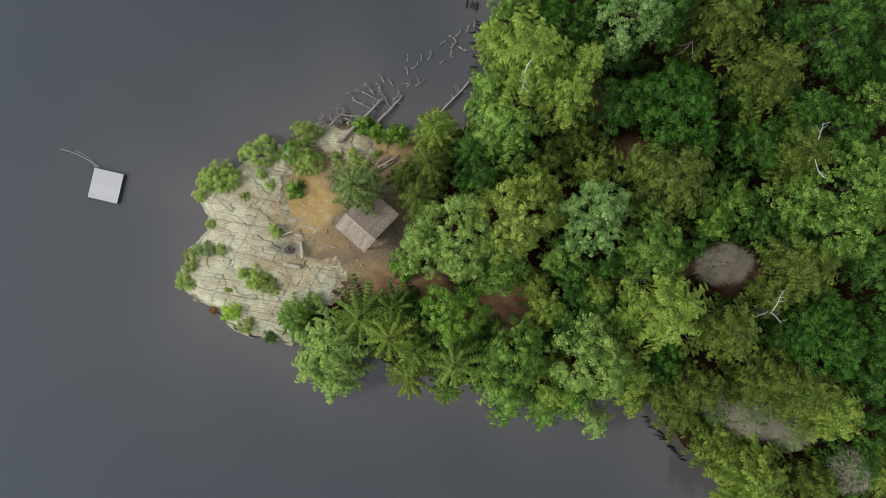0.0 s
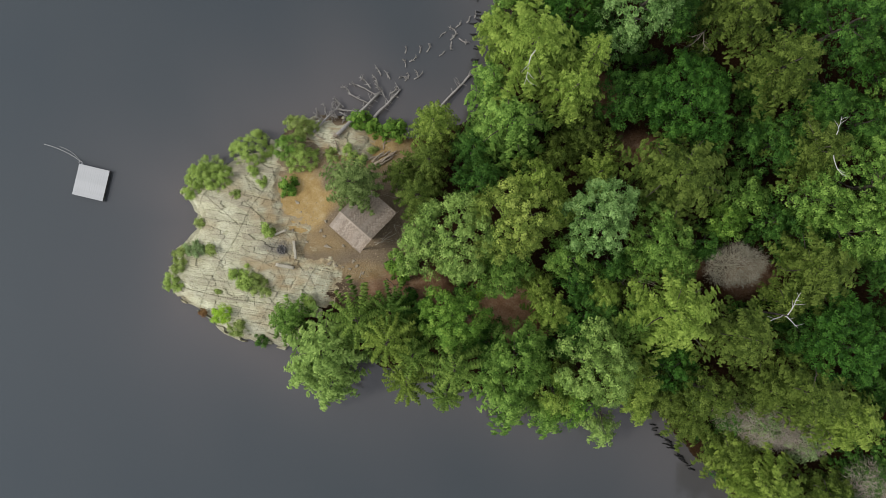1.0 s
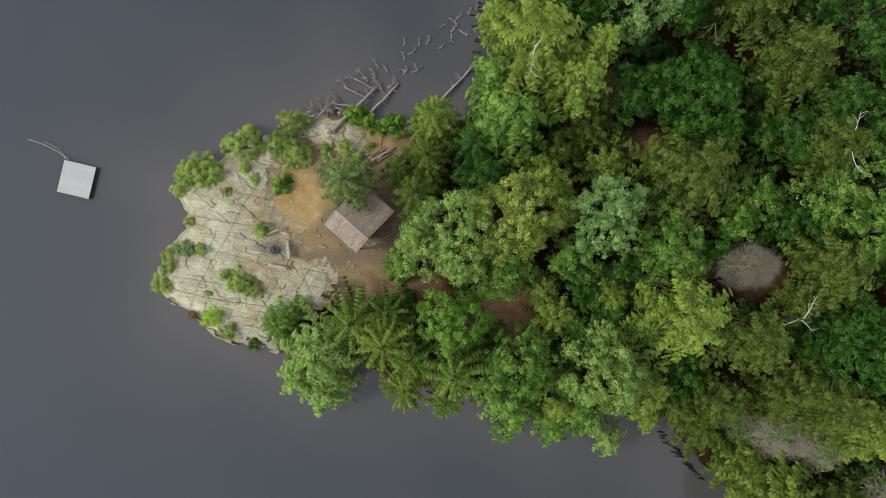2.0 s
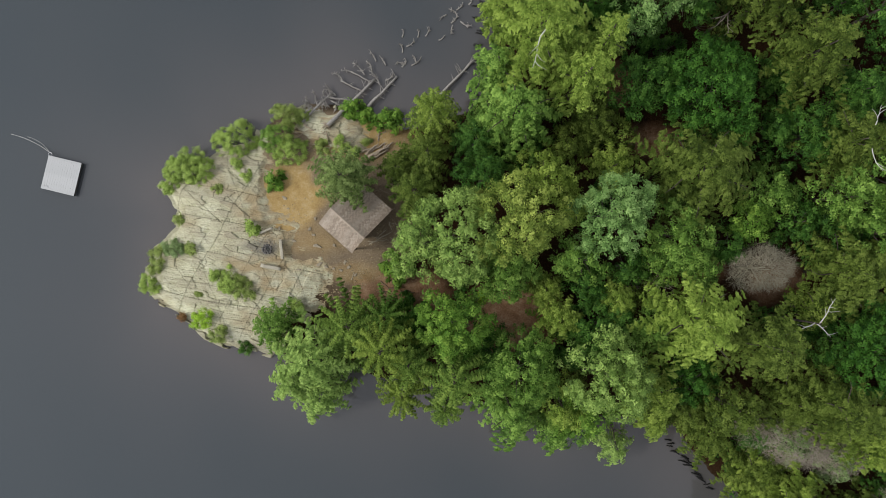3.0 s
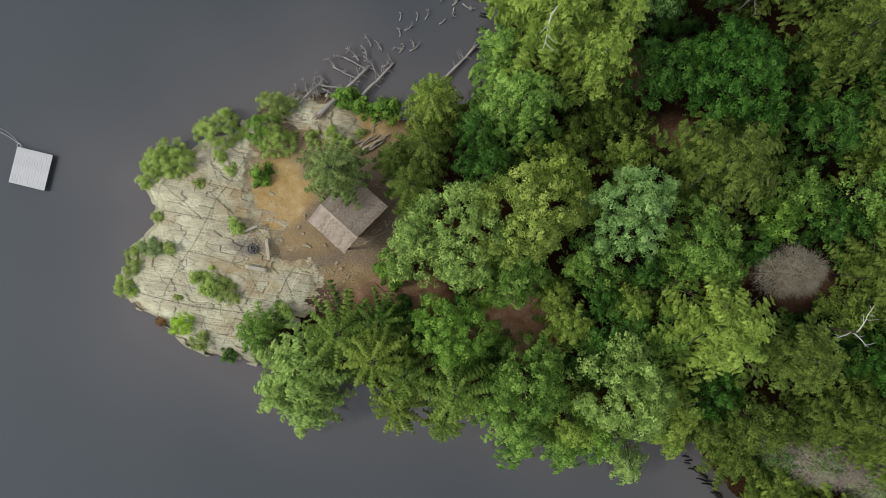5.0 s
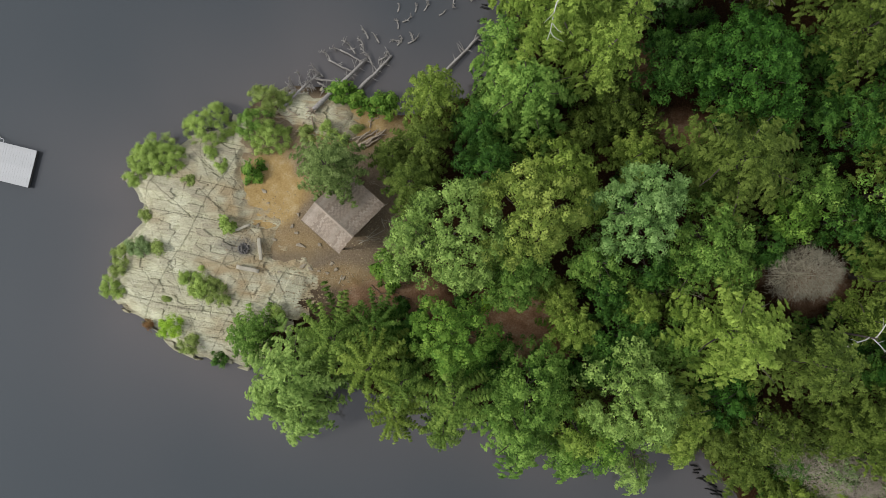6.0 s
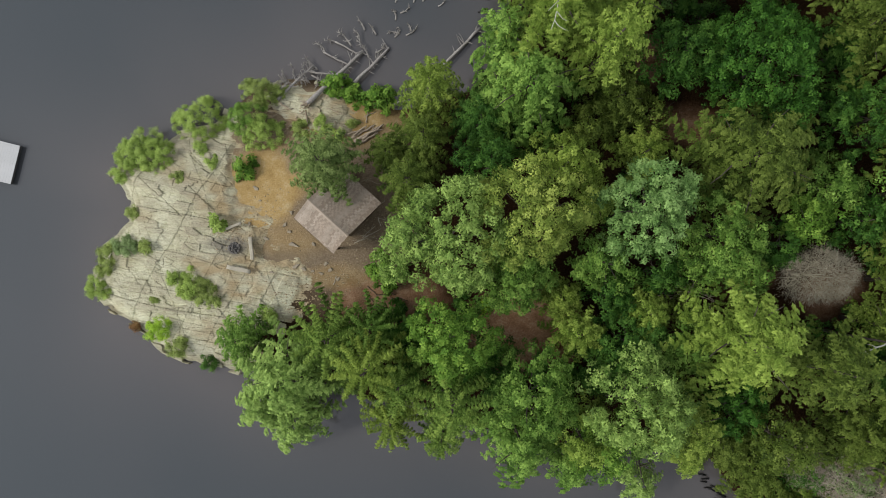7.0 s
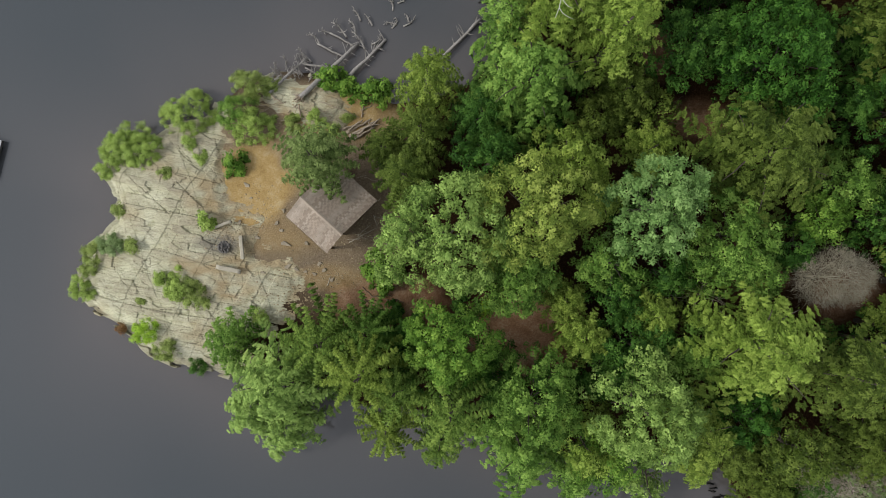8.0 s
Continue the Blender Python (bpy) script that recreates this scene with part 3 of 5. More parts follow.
# ---- trees and shrubs ----
STYLE = {
    # leaves for each square metre, leaf length and width, foot of the crown, dome
    "broad": dict(per=470, ll=0.15, lw=0.10, foot=0.50, p=2.2, q=0.60, puff=(0.26, 0.62), many=9.5),
    "spray": dict(per=640, ll=0.135, lw=0.068, foot=0.45, nodes=12, tiers=6, even=0.6, ring=9, wide=0.33, rise=0.10, droop=0.22),
    "conifer": dict(per=820, ll=0.14, lw=0.052, calm=0.08, spine=0.45, foot=0.30, tiers=3, ring=12, wide=0.135, rise=0.16, droop=0.22, even=0.5, ridge=0.75, kink=0.05, top=0.45, nodes=15),
    "weeping": dict(per=430, ll=0.16, lw=0.085, foot=0.40, tiers=6, ring=8, wide=0.32, rise=0.15, droop=0.62),
    "cedar": dict(calm=0.14, spine=0.3, per=600, ll=0.15, lw=0.065, foot=0.30, tiers=4, ring=13, wide=0.26, rise=0.16, droop=0.32, even=0.5, ridge=0.4, kink=0.08, top=0.30, nodes=13),
    "shrub": dict(per=1500, ll=0.09, lw=0.045, foot=0.10, p=1.8, q=0.55, puff=(0.12, 0.30), many=26.0, even=1.0, tuft=0.11, inside=0.0, fresh=0.32, trim=0.9),
    "herb": dict(per=520, ll=0.18, lw=0.14, foot=0.15, p=2.0, q=0.6, puff=(0.18, 0.34), many=22.0),
}


def leaf_cloud(rng, R, h, b, style, dens=1.0):
    """The leaves of a crown: on rounded clumps, or along pointed boughs in tiers."""
    s = STYLE[style]
    total = int(s["per"] * dens * math.pi * R * R)
    c = rng.uniform(0, 6.3, 3)

    R *= s.get("trim", 1.0)

    def outline(phi):
        return 1 + s.get("even", 1.0) * (0.13 * np.sin(2 * phi + c[0]) + 0.10 * np.sin(3 * phi + c[1]) + 0.06 * np.sin(5 * phi + c[2]))

    if "puff" in s:
        m = max(5, int(s["many"] * R * R))
        phi, rho = rng.uniform(0, 2 * math.pi, m), np.sqrt(rng.uniform(0, 1, m))
        rp = rng.uniform(*s["puff"], m)
        r = rho * outline(phi) * np.maximum(R - 0.6 * rp, 0.2)
        cz = b + (h - b) * np.maximum(1 - rho ** s["p"], 0) ** s["q"] - 0.5 * rp + rng.normal(0, 0.30, m) * min(R / 2, 1) - rng.exponential(0.26, m) * min(R / 2, 1)
        # each clump carries tufts, each tuft a handful of leaves
        tufts = max(6, total // 13)
        own = rng.choice(m, tufts, p=rp ** 2 / np.sum(rp ** 2))
        ta, tc = rng.uniform(0, 6.3, tufts), rng.uniform(-0.25, 1, tufts)
        tk = rp[own] * rng.uniform(0.60, 1.10, tufts)
        deep = rng.uniform(0, 1, tufts) < s.get("inside", 0.16)
        tone = rng.normal(0, 0.10, m)[own] + rng.normal(0, 0.25, tufts)
        nod = rng.normal(0, 0.38, (tufts, 3))
        tuft = rng.integers(0, tufts, total)
        pick, an, ct, k = own[tuft], ta[tuft], tc[tuft], tk[tuft]
        st = np.sqrt(1 - ct ** 2)
        lob = 1 + 0.26 * np.sin(3 * an + pick) + 0.22 * np.sin(5 * an + 2.3 * pick)
        fan = rng.normal(0, 1, (total, 3))
        fan /= np.linalg.norm(fan, axis=1)[:, None]
        fan[:, 2] = 0.7 * np.abs(fan[:, 2]) - 0.1
        wide = s.get("tuft", 0.13) * rng.uniform(0.4, 1.15, (total, 1))
        P0 = np.stack([r[pick] * np.cos(phi[pick]) + k * lob * st * np.cos(an), r[pick] * np.sin(phi[pick]) + k * lob * st * np.sin(an),
                       cz[pick] + 0.8 * k * ct - 0.10 * st * k - np.where(deep[tuft], 0.22 * h, 0)], -1) + fan * wide
        P0[:, 2] = np.maximum(P0[:, 2], 0.04)
        la = np.arctan2(fan[:, 1], fan[:, 0]) + rng.normal(0, 0.6, total)
        el = rng.normal(-0.35, 0.4, total)
        face = np.stack([st * np.cos(an), st * np.sin(an), np.maximum(ct, 0)], -1) * 0.7 + fan * 0.4 + nod[tuft] + np.array([0, 0, 0.40])
        tilt = 0.15
        # Clump tops lighter, insides darker: light and shade put into the leaf colour.
        young_lit = 0.20 + s.get("fresh", 0.0) + 0.60 * np.clip(ct, 0, 1) * k / rp[pick] + tone[tuft]
    else:
        # boughs stand in rings, shorter and steeper towards the top
        tiers, ring = s["tiers"], s["ring"]
        tau, phi = [], []
        for i in range(tiers):
            count = max(4, int(ring * (0.55 + 0.65 * (i + 1) / tiers) * (0.7 + 0.3 * min(R / 3, 1.6))))
            turn = rng.uniform(0, 6.3)
            for k in range(count):
                tau.append((i + 0.5 + rng.uniform(-0.4, 0.4)) / tiers)
                phi.append(turn + 2 * math.pi * (k + rng.uniform(-0.22, 0.22)) / count)
        tau, phi = np.array(tau), np.array(phi)
        m = len(tau)
        length = R * outline(phi) * (s.get("top", 0.2) + (1 - s.get("top", 0.2)) * tau ** 0.75) * rng.uniform(0.85, 1.12, m)
        z0 = h - (h - b) * tau ** 1.1
        pick = rng.choice(m, total, p=length ** 1.6 / np.sum(length ** 1.6))
        L = length[pick]
        # sub-sprays along each bough, paired left and right, shorter towards the tip
        nodes = s.get("nodes", 9)
        node = rng.integers(0, nodes, total)
        side = rng.choice([-1.0, 1.0], total)
        s0 = 0.12 + 0.88 * (node + 0.5) / nodes + 0.03 * np.sin(pick * 7.1 + node * 3.3 + side)
        reach = s["wide"] * L * np.clip(1.15 - s0, 0.12, 1) * (0.75 + 0.35 * np.sin(pick * 3.7 + node * 5.1 + side * 2.0))
        t = rng.uniform(0, 1, total) ** 0.8
        fork = 0.75 + 0.15 * np.sin(pick + node)
        along = s0 * L * 0.93 + t * reach * np.cos(fork) * 0.9
        across = side * t * reach * np.sin(fork) + rng.normal(0, 0.035 + 0.03 * L / 3, total)
        sn = along / L
        kink = s.get("kink", 0.12) * np.sin(2.2 * sn + phi[pick] * 3)
        a = phi[pick] + kink
        z = z0[pick] + L * (s["rise"] * sn - s["droop"] * sn ** 2) - s.get("ridge", 0.22) * np.abs(across) - 0.10 * t * reach + rng.normal(0, 0.035, total)
        spray_no = (pick * nodes + node) * 2 + (side > 0)
        z += rng.normal(0, 0.09, m * nodes * 2)[spray_no]
        P0 = np.stack([along * np.cos(a) - across * np.sin(a), along * np.sin(a) + across * np.cos(a), np.maximum(z, 0.04)], -1)
        la = a + side * fork * np.where(rng.uniform(0, 1, total) < 0.8, 1, -0.6) + rng.normal(0, 0.35, total)
        el = rng.normal(-0.15 - 0.5 * s["droop"], 0.28, total)
        out = 0.55 * np.clip(2 * s["droop"] * sn - s["rise"], -0.2, 1.0)
        flank = side * (0.25 + s.get("ridge", 0.22)) * np.clip(t * 1.3, 0, 1)
        face = np.stack([out * np.cos(a) - flank * np.sin(a), out * np.sin(a) + flank * np.cos(a), np.ones(total)], -1)
        tilt = 0.30
        tone = rng.normal(0, 0.12, m)
        # Lighter tips are new growth; lighter ridges and upper tiers are painted light.
        young_lit = 0.08 + 0.42 * np.clip(sn, 0, 1.1) ** 2 + np.where("spine" in s, s.get("spine", 0) * (1 - 1.5 * t), 0.22 * t) + 0.30 * (1 - tau[pick]) + tone[pick] + rng.normal(0, s.get("calm", 0.22), m * nodes * 2)[spray_no]
    d = np.stack([np.cos(la) * np.cos(el), np.sin(la) * np.cos(el), np.sin(el)], -1)
    up = face + rng.normal(0, tilt, (total, 3))
    d = d - up * (np.sum(d * up, 1) / np.sum(up * up, 1))[:, None] * 0.8
    d /= np.linalg.norm(d, axis=1)[:, None] + 1e-9
    w = np.cross(up, d)
    w /= np.linalg.norm(w, axis=1)[:, None] + 1e-9
    k = rng.uniform(0.7, 1.3, (total, 1))
    ll, lw = s["ll"] * k, s["lw"] * k
    co = np.stack([P0 + w * lw * 0.5, P0 + d * ll, P0 - w * lw * 0.5 + d * ll * 0.25], 1)
    return co, np.clip(young_lit, 0, 1)


WORDS = {"fern": "fern-green", "sage": "grey-green", "yellow": "yellow-green", "olive": "olive-green", "green": "mid-green", "bright": "bright green", "pale": "pale green",
         "dark": "dark green", "deep": "deep green", "mint": "pale mint-green", "silver": "silvery green", "lime": "lime-green", "dark_olive": "dark olive-green", "mixed": "yellowish olive", "fresh": "fresh green", "tan": "yellowish green", "red": "reddish"}
KINDS = {"broad": ("broadleaf_tree", "%s broadleaf tree with a dense rounded crown"), "spray": ("feathery_tree", "%s tree with a wide feathery crown"),
         "conifer": ("conifer", "%s conifer with radiating feathery boughs"), "cedar": ("cedar", "%s conifer with a dense fine rounded crown"), "weeping": ("weeping_tree", "%s tree drooping over the lake water")}
COUNT = [0]


def tree(x, y, R, h, style, tint, dens=1.0, lean=(0.0, 0.0), bare=0):
    """A tree: trunk, limbs and a leafy crown; x and y give the middle of the crown, lean how far it stands off the foot."""
    COUNT[0] += 1
    rng = np.random.default_rng(1000 + COUNT[0])
    name, words = KINDS[style]
    fx, fy = x - lean[0], y - lean[1]
    for _ in range(10):
        if land_z(fx, fy) > 0.45:
            break
        e = signed(np.array([fx, fx + 0.2, fx]), np.array([fy, fy, fy + 0.2]), LAND)
        fx, fy = fx + 0.5 * float(e[1] - e[0]) / 0.2, fy + 0.5 * float(e[2] - e[0]) / 0.2
    lean = (x - fx, y - fy)
    g = max(land_z(fx, fy), 0.1)
    foot = tagged(empty(name, fx, fy, g - 0.1), words % WORDS[tint], "tree", "trees of the wooded point")
    H = h - g + 0.1
    b = H * STYLE[style]["foot"]
    rt = 0.05 + 0.013 * H
    top = np.array([lean[0], lean[1], H * 0.9])
    line = [np.array([0, 0, 0]) + top * k * np.array([k, k, 1]) + np.append(rng.normal(0, 0.05, 2) * (k > 0), 0) for k in np.linspace(0, 1, 7)]
    part("trunk", tubes("trunk", [(line, rt * np.linspace(1.25, 0.22, 7))], BARK, 8), foot)
    for i in range(7):
        an, k = 2.4 * i + rng.uniform(-0.4, 0.4), rng.uniform(0.4, 0.8)
        p = top * k * np.array([k, k, 1])
        reach = R * rng.uniform(0.42, 0.65) * (1 if style not in ("conifer", "cedar") else 1.1 - k)
        d = np.array([math.cos(an), math.sin(an), 0.45 if style not in ("conifer", "cedar") else -0.05])
        ln = wander(rng, p, d, reach * 1.15, 4, 0.12)
        part("limb", tubes("limb", [(ln, rt * np.array([0.45, 0.36, 0.27, 0.18, 0.08]))], BARK, 5), foot)
    co, young_lit = leaf_cloud(rng, R, H, b, style, dens)
    co += np.array([lean[0], lean[1], 0])
    part("crown", leaf_mesh("crown", co, LEAF[tint], young_lit), foot)
    for i in range(bare):
        an = rng.uniform(0, 6.3)
        p = np.array([lean[0] + 0.2 * R * math.cos(an), lean[1] + 0.2 * R * math.sin(an), H * 0.93])
        ln = wander(rng, p, (math.cos(an), math.sin(an), -0.15), R * rng.uniform(0.3, 0.5), 5, 0.18)
        lines = [(ln, np.linspace(0.05, 0.015, 6))]
        for q in ln[2:5]:
            lines.append((wander(rng, q, (math.cos(an + rng.choice([-1, 1])), math.sin(an), 0.2), R * 0.18, 3, 0.2), np.linspace(0.025, 0.008, 4)))
        part("bare_branch", tubes("bare_branch", lines, PALE_WOOD, 4), foot, "pale bare branch")
    return foot


def shrub(x, y, R, h, tint, style="shrub", dens=1.0, words="%s shrub rooted in a crack of the rock"):
    COUNT[0] += 1
    rng = np.random.default_rng(5000 + COUNT[0])
    g = max(top_z(x, y), 0.02)
    foot = tagged(empty("shrub", x, y, g - 0.05), words % WORDS[tint], "shrub", "shrubs on the point")
    for i in range(4):
        an = rng.uniform(0, 6.3)
        ln = wander(rng, (0, 0, 0), (math.cos(an) * 0.6, math.sin(an) * 0.6, 1), max(0.3, h) * 0.8, 3, 0.15)
        part("stem", tubes("stem", [(ln, np.linspace(0.022, 0.007, 4))], BARK, 4), foot)
    co, young_lit = leaf_cloud(rng, R, h, 0.15 * h, style, dens)
    part("foliage", leaf_mesh("foliage", co, LEAF[tint], young_lit), foot)
    return foot


tree(7.29, 15.97, 5.76, 15, "spray", "yellow", 1.05, bare=1)
tree(10.49, 12.79, 2.92, 14, "spray", "yellow")
tree(12.09, 15.6, 2.47, 14, "spray", "yellow")
tree(5.83, 10.56, 4.51, 12, "weeping", "green", 1.3)
tree(4.02, 10.22, 2.68, 10, "weeping", "green")
tree(5.83, 21.17, 2.29, 9, "broad", "green")
tree(4.11, 14.23, 2.47, 11, "weeping", "green")
tree(4.45, 18.63, 2.11, 11, "spray", "yellow")
tree(-0.74, 10.64, 2.72, 10.5, "cedar", "olive")
tree(-1.12, 7.7, 2.69, 8, "cedar", "dark_olive")
tree(2.75, 8.82, 2.94, 8, "cedar", "dark")
tree(-2.11, 4.58, 2.78, 9, "cedar", "dark_olive")
tree(-3.66, 6.75, 2.01, 6, "cedar", "dark_olive")
tree(3.32, 5.83, 2.29, 9, "broad", "dark")
tree(0.68, 0.77, 4.29, 12, "broad", "pale")
tree(-1.3, 0.5, 2.1, 10.5, "broad", "pale")
tree(5.75, 2.42, 3.90, 13, "broad", "mixed")
tree(7.87, 5.43, 2.51, 11, "broad", "olive")
tree(12.88, 2.66, 3.36, 13, "broad", "mint")
tree(10.46, 3.32, 1.81, 9, "spray", "yellow")
tree(18.15, 1.29, 3.28, 10, "broad", "green")
tree(19.4, 6.0, 5.4, 13, "spray", "dark_olive", 1.1)
tree(20.9, 12.3, 4.5, 10, "broad", "deep", 1.1)
tree(15.89, 13.12, 2.87, 9, "broad", "dark")
tree(12.2, 10.6, 3.3, 7, "spray", "dark_olive")
tree(13.56, 6.68, 2.57, 8, "spray", "olive")
tree(10.86, 20.17, 3.44, 9, "broad", "deep")
tree(16.2, 19.7, 3.3, 13, "broad", "mint")
tree(19.12, 20.1, 2.79, 11, "broad", "dark")
# North-eastern trees: naturally dark, and tinted darker still for lens fall-off.
tree(24.88, 19.58, 4.17, 12, "spray", "dark_olive")
tree(28.09, 15.02, 4.28, 13, "spray", "dark_olive")
tree(32.6, 18.08, 3.10, 14, "broad", "dark")
tree(37.51, 16.14, 3.32, 9, "broad", "deep")
tree(37.42, 20.3, 2.31, 12, "broad", "dark")
tree(32.54, 12.45, 3.45, 10, "spray", "dark")
tree(27.58, 14.07, 2.94, 8, "spray", "dark")
tree(28.46, 9.1, 3.15, 9, "broad", "dark")
tree(30.91, 8.25, 4.05, 12, "spray", "dark_olive", 0.9, bare=2)
tree(35.51, 10.71, 2.83, 10, "broad", "dark")
tree(37.86, 12.77, 2.23, 11, "broad", "green")
tree(35.46, 5.28, 4.44, 13, "broad", "green")
tree(31.11, 4.21, 2.79, 11, "broad", "green")
tree(33.8, 1.49, 3.02, 12, "broad", "green")
tree(25.79, 4.64, 2.62, 8, "broad", "green")
tree(24.77, 2.34, 2.09, 8, "broad", "bright")
tree(28.34, 2.34, 2.32, 8, "broad", "dark")
tree(31.66, 1.33, 2.62, 8, "broad", "dark")
# Tinted darker than its own olive to imitate fall-off towards the east edge.
tree(31.15, -1.64, 4.63, 12, "spray", "dark_olive")
tree(37.74, -0.69, 3.45, 10, "spray", "dark")
tree(19.02, -5.34, 4.78, 14, "spray", "yellow")
tree(24.17, -6.98, 3.82, 14, "spray", "dark_olive")
tree(29.47, -4.48, 2.41, 9, "spray", "olive", 0.5)
tree(33.55, -8.02, 4.01, 11, "broad", "deep")
tree(32.17, -7.34, 2.62, 8, "broad", "dark")
tree(38.79, -7.6, 2.91, 8, "broad", "deep")
tree(14.07, -4.03, 2.32, 8, "spray", "yellow")
tree(11.93, -3.05, 2.24, 7, "broad", "dark")
tree(9.61, -5.63, 2.60, 7, "spray", "yellow")
tree(5.08, -1.46, 2.98, 9, "broad", "green")
tree(1.04, -5.9, 3.11, 10, "broad", "bright", 1.2)
tree(-7.24, -6.08, 3.74, 9, "conifer", "fern")
tree(-4.6, -5.53, 2.79, 7, "conifer", "green")
tree(-14.0, -6.58, 2.42, 5, "cedar", "green")
tree(-10.01, -8.9, 4.59, 9, "weeping", "pale", 1.1)
tree(-12.19, -10.69, 2.60, 7, "weeping", "pale")
tree(-9.74, -12.09, 3.02, 6, "weeping", "pale")
tree(-4.5, -7.55, 3.0, 12, "conifer", "olive")
tree(-2.46, -9.0, 2.72, 9, "conifer", "fern")
tree(-3.05, -11.73, 2.73, 7, "conifer", "olive")
tree(1.01, -9.84, 3.18, 12, "conifer", "fern")
tree(0.31, -13.04, 2.14, 6, "conifer", "fern")
tree(6.0, -9.87, 3.51, 10, "broad", "green")
tree(5.91, -13.2, 3.79, 8, "weeping", "green")
tree(9.74, -12.44, 2.32, 8, "broad", "yellow")
tree(9.48, -14.87, 2.83, 6, "weeping", "green")
tree(12.83, -9.6, 3.74, 12, "broad", "pale")
tree(11.52, -13.2, 2.62, 8, "broad", "bright")
tree(16.42, -11.36, 3.27, 10, "spray", "olive")
tree(14.53, -16.39, 2.29, 5, "weeping", "pale", 0.6)
tree(17.82, -14.37, 1.78, 5, "spray", "yellow")
tree(16.62, -6.32, 2.44, 8, "broad", "green")
tree(19.9, -10.3, 2.6, 8, "broad", "deep")
tree(22.9, -12.2, 2.5, 9, "broad", "dark_olive")
tree(22.2, -15.02, 3.27, 6, "spray", "dark_olive")
tree(20.1, -13.25, 2.3, 6, "spray", "dark_olive")
tree(27.96, -12.02, 3.50, 9, "spray", "dark_olive")
tree(30.23, -11.84, 4.11, 13, "spray", "dark_olive")
# South-eastern tints are stepped down too, imitating the same fall-off.
tree(33.56, -14.18, 3.93, 12, "spray", "olive")
tree(25.73, -18.13, 3.41, 7, "spray", "dark_olive")
tree(27.58, -20.53, 5.06, 10, "spray", "olive")
tree(33.49, -21.07, 3.14, 9, "spray", "dark_olive")
tree(37.52, -19.83, 3.67, 8, "spray", "dark", 0.7)
tree(38.27, -12.02, 3.02, 9, "spray", "dark")
tree(39.27, -16.04, 2.29, 9, "broad", "dark")
tree(-7.85, 5.75, 3.15, 9.5, "cedar", "sage", 1.2)
tree(39.35, 6.8, 3.30, 12, "broad", "green", 0.7)
tree(40.47, -2.93, 3.39, 10, "broad", "dark", 0.7)
tree(39.91, 15.7, 3.35, 11, "broad", "dark", 0.7)
tree(40.47, -10.37, 3.27, 10, "spray", "dark", 0.7)
tree(40.53, -20.57, 3.32, 9, "spray", "olive", 0.7)
tree(30.55, -24.25, 3.57, 10, "spray", "olive", 0.7)
tree(26.3, -23.91, 2.45, 8, "spray", "green", 0.7)
tree(37.01, -24.09, 3.44, 9, "broad", "dark", 0.7)
tree(13.01, 23.53, 3.35, 11, "broad", "dark", 0.7)
tree(20.06, 23.19, 3.30, 12, "broad", "dark", 0.7)
tree(27.29, 23.44, 3.47, 12, "spray", "dark", 0.7)
tree(33.56, 23.44, 3.30, 12, "broad", "dark", 0.7)
tree(8.0, 23.68, 3.47, 12, "spray", "yellow", 0.7)
tree(8.32, -3.15, 1.98, 7, "spray", "olive")
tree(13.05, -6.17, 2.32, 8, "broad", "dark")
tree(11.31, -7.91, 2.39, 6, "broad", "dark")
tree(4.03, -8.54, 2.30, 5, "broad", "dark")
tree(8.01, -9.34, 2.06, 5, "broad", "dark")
tree(10.96, -0.7, 2.06, 9, "broad", "green")
tree(17.3, -0.7, 2.0, 8, "broad", "green")
tree(22.84, 0.71, 1.86, 8, "broad", "dark")
tree(20.44, -1.58, 1.98, 8, "broad", "green")
tree(28.21, -15.45, 2.85, 7, "spray", "silver", 0.4)
tree(31.82, -17.0, 2.85, 7, "spray", "silver", 0.4)
tree(25.7, -15.39, 2.14, 6, "spray", "dark", 0.5)
# The next five are filler trees, tinted dark to deepen the canopy gaps' shade.
tree(15.55, 17.88, 2.59, 7, "broad", "dark", 0.8)
tree(18.39, 16.69, 2.36, 3.5, "broad", "dark", 0.8)
tree(31.66, 19.68, 2.56, 8, "broad", "dark", 0.8)
tree(27.43, 10.49, 2.00, 7, "broad", "dark", 0.8)
tree(23.61, 16.8, 2.15, 3.5, "broad", "dark", 0.8)
tree(15.0, -1.3, 1.9, 7, "broad", "dark")
tree(10.5, 8.6, 2.0, 6.5, "broad", "dark_olive")

# ---- shrubs on the rock and along the shore ----
shrub(-22.4, 6.9, 2.1, 1.9, "fresh")
shrub(-21.05, 6.78, 1.77, 1.87, "fresh")
shrub(-23.69, 5.51, 1.04, 0.99, "fresh")
shrub(-18.13, 9.42, 2.13, 2.20, "fresh")
shrub(-13.6, 11.5, 1.4, 2.2, "tan")
shrub(-14.3, 9.5, 1.6, 2.0, "green")
shrub(-13.2, 8.4, 1.6, 1.7, "fresh")
shrub(-14.44, 5.95, 1.04, 1.10, "bright", "herb", words="%s leafy plant growing in sandy soil")
shrub(-17.83, 7.25, 0.73, 0.66, "fresh")
shrub(-16.94, 6.26, 0.61, 0.39, "fresh")
shrub(-22.8, 2.5, 0.67, 0.77, "tan")
shrub(-16.23, 1.77, 0.79, 0.77, "fresh", "herb")
shrub(-24.58, -0.61, 1.04, 1.10, "tan")
shrub(-24.81, -1.72, 0.92, 0.99, "tan")
shrub(-23.18, -0.17, 1.16, 0.77, "silver")
shrub(-21.59, 0, 0.85, 0.77, "tan")
shrub(-25.57, -3.18, 1.16, 1.21, "fresh")
shrub(-18.07, -2.81, 1.40, 1.10, "fresh")
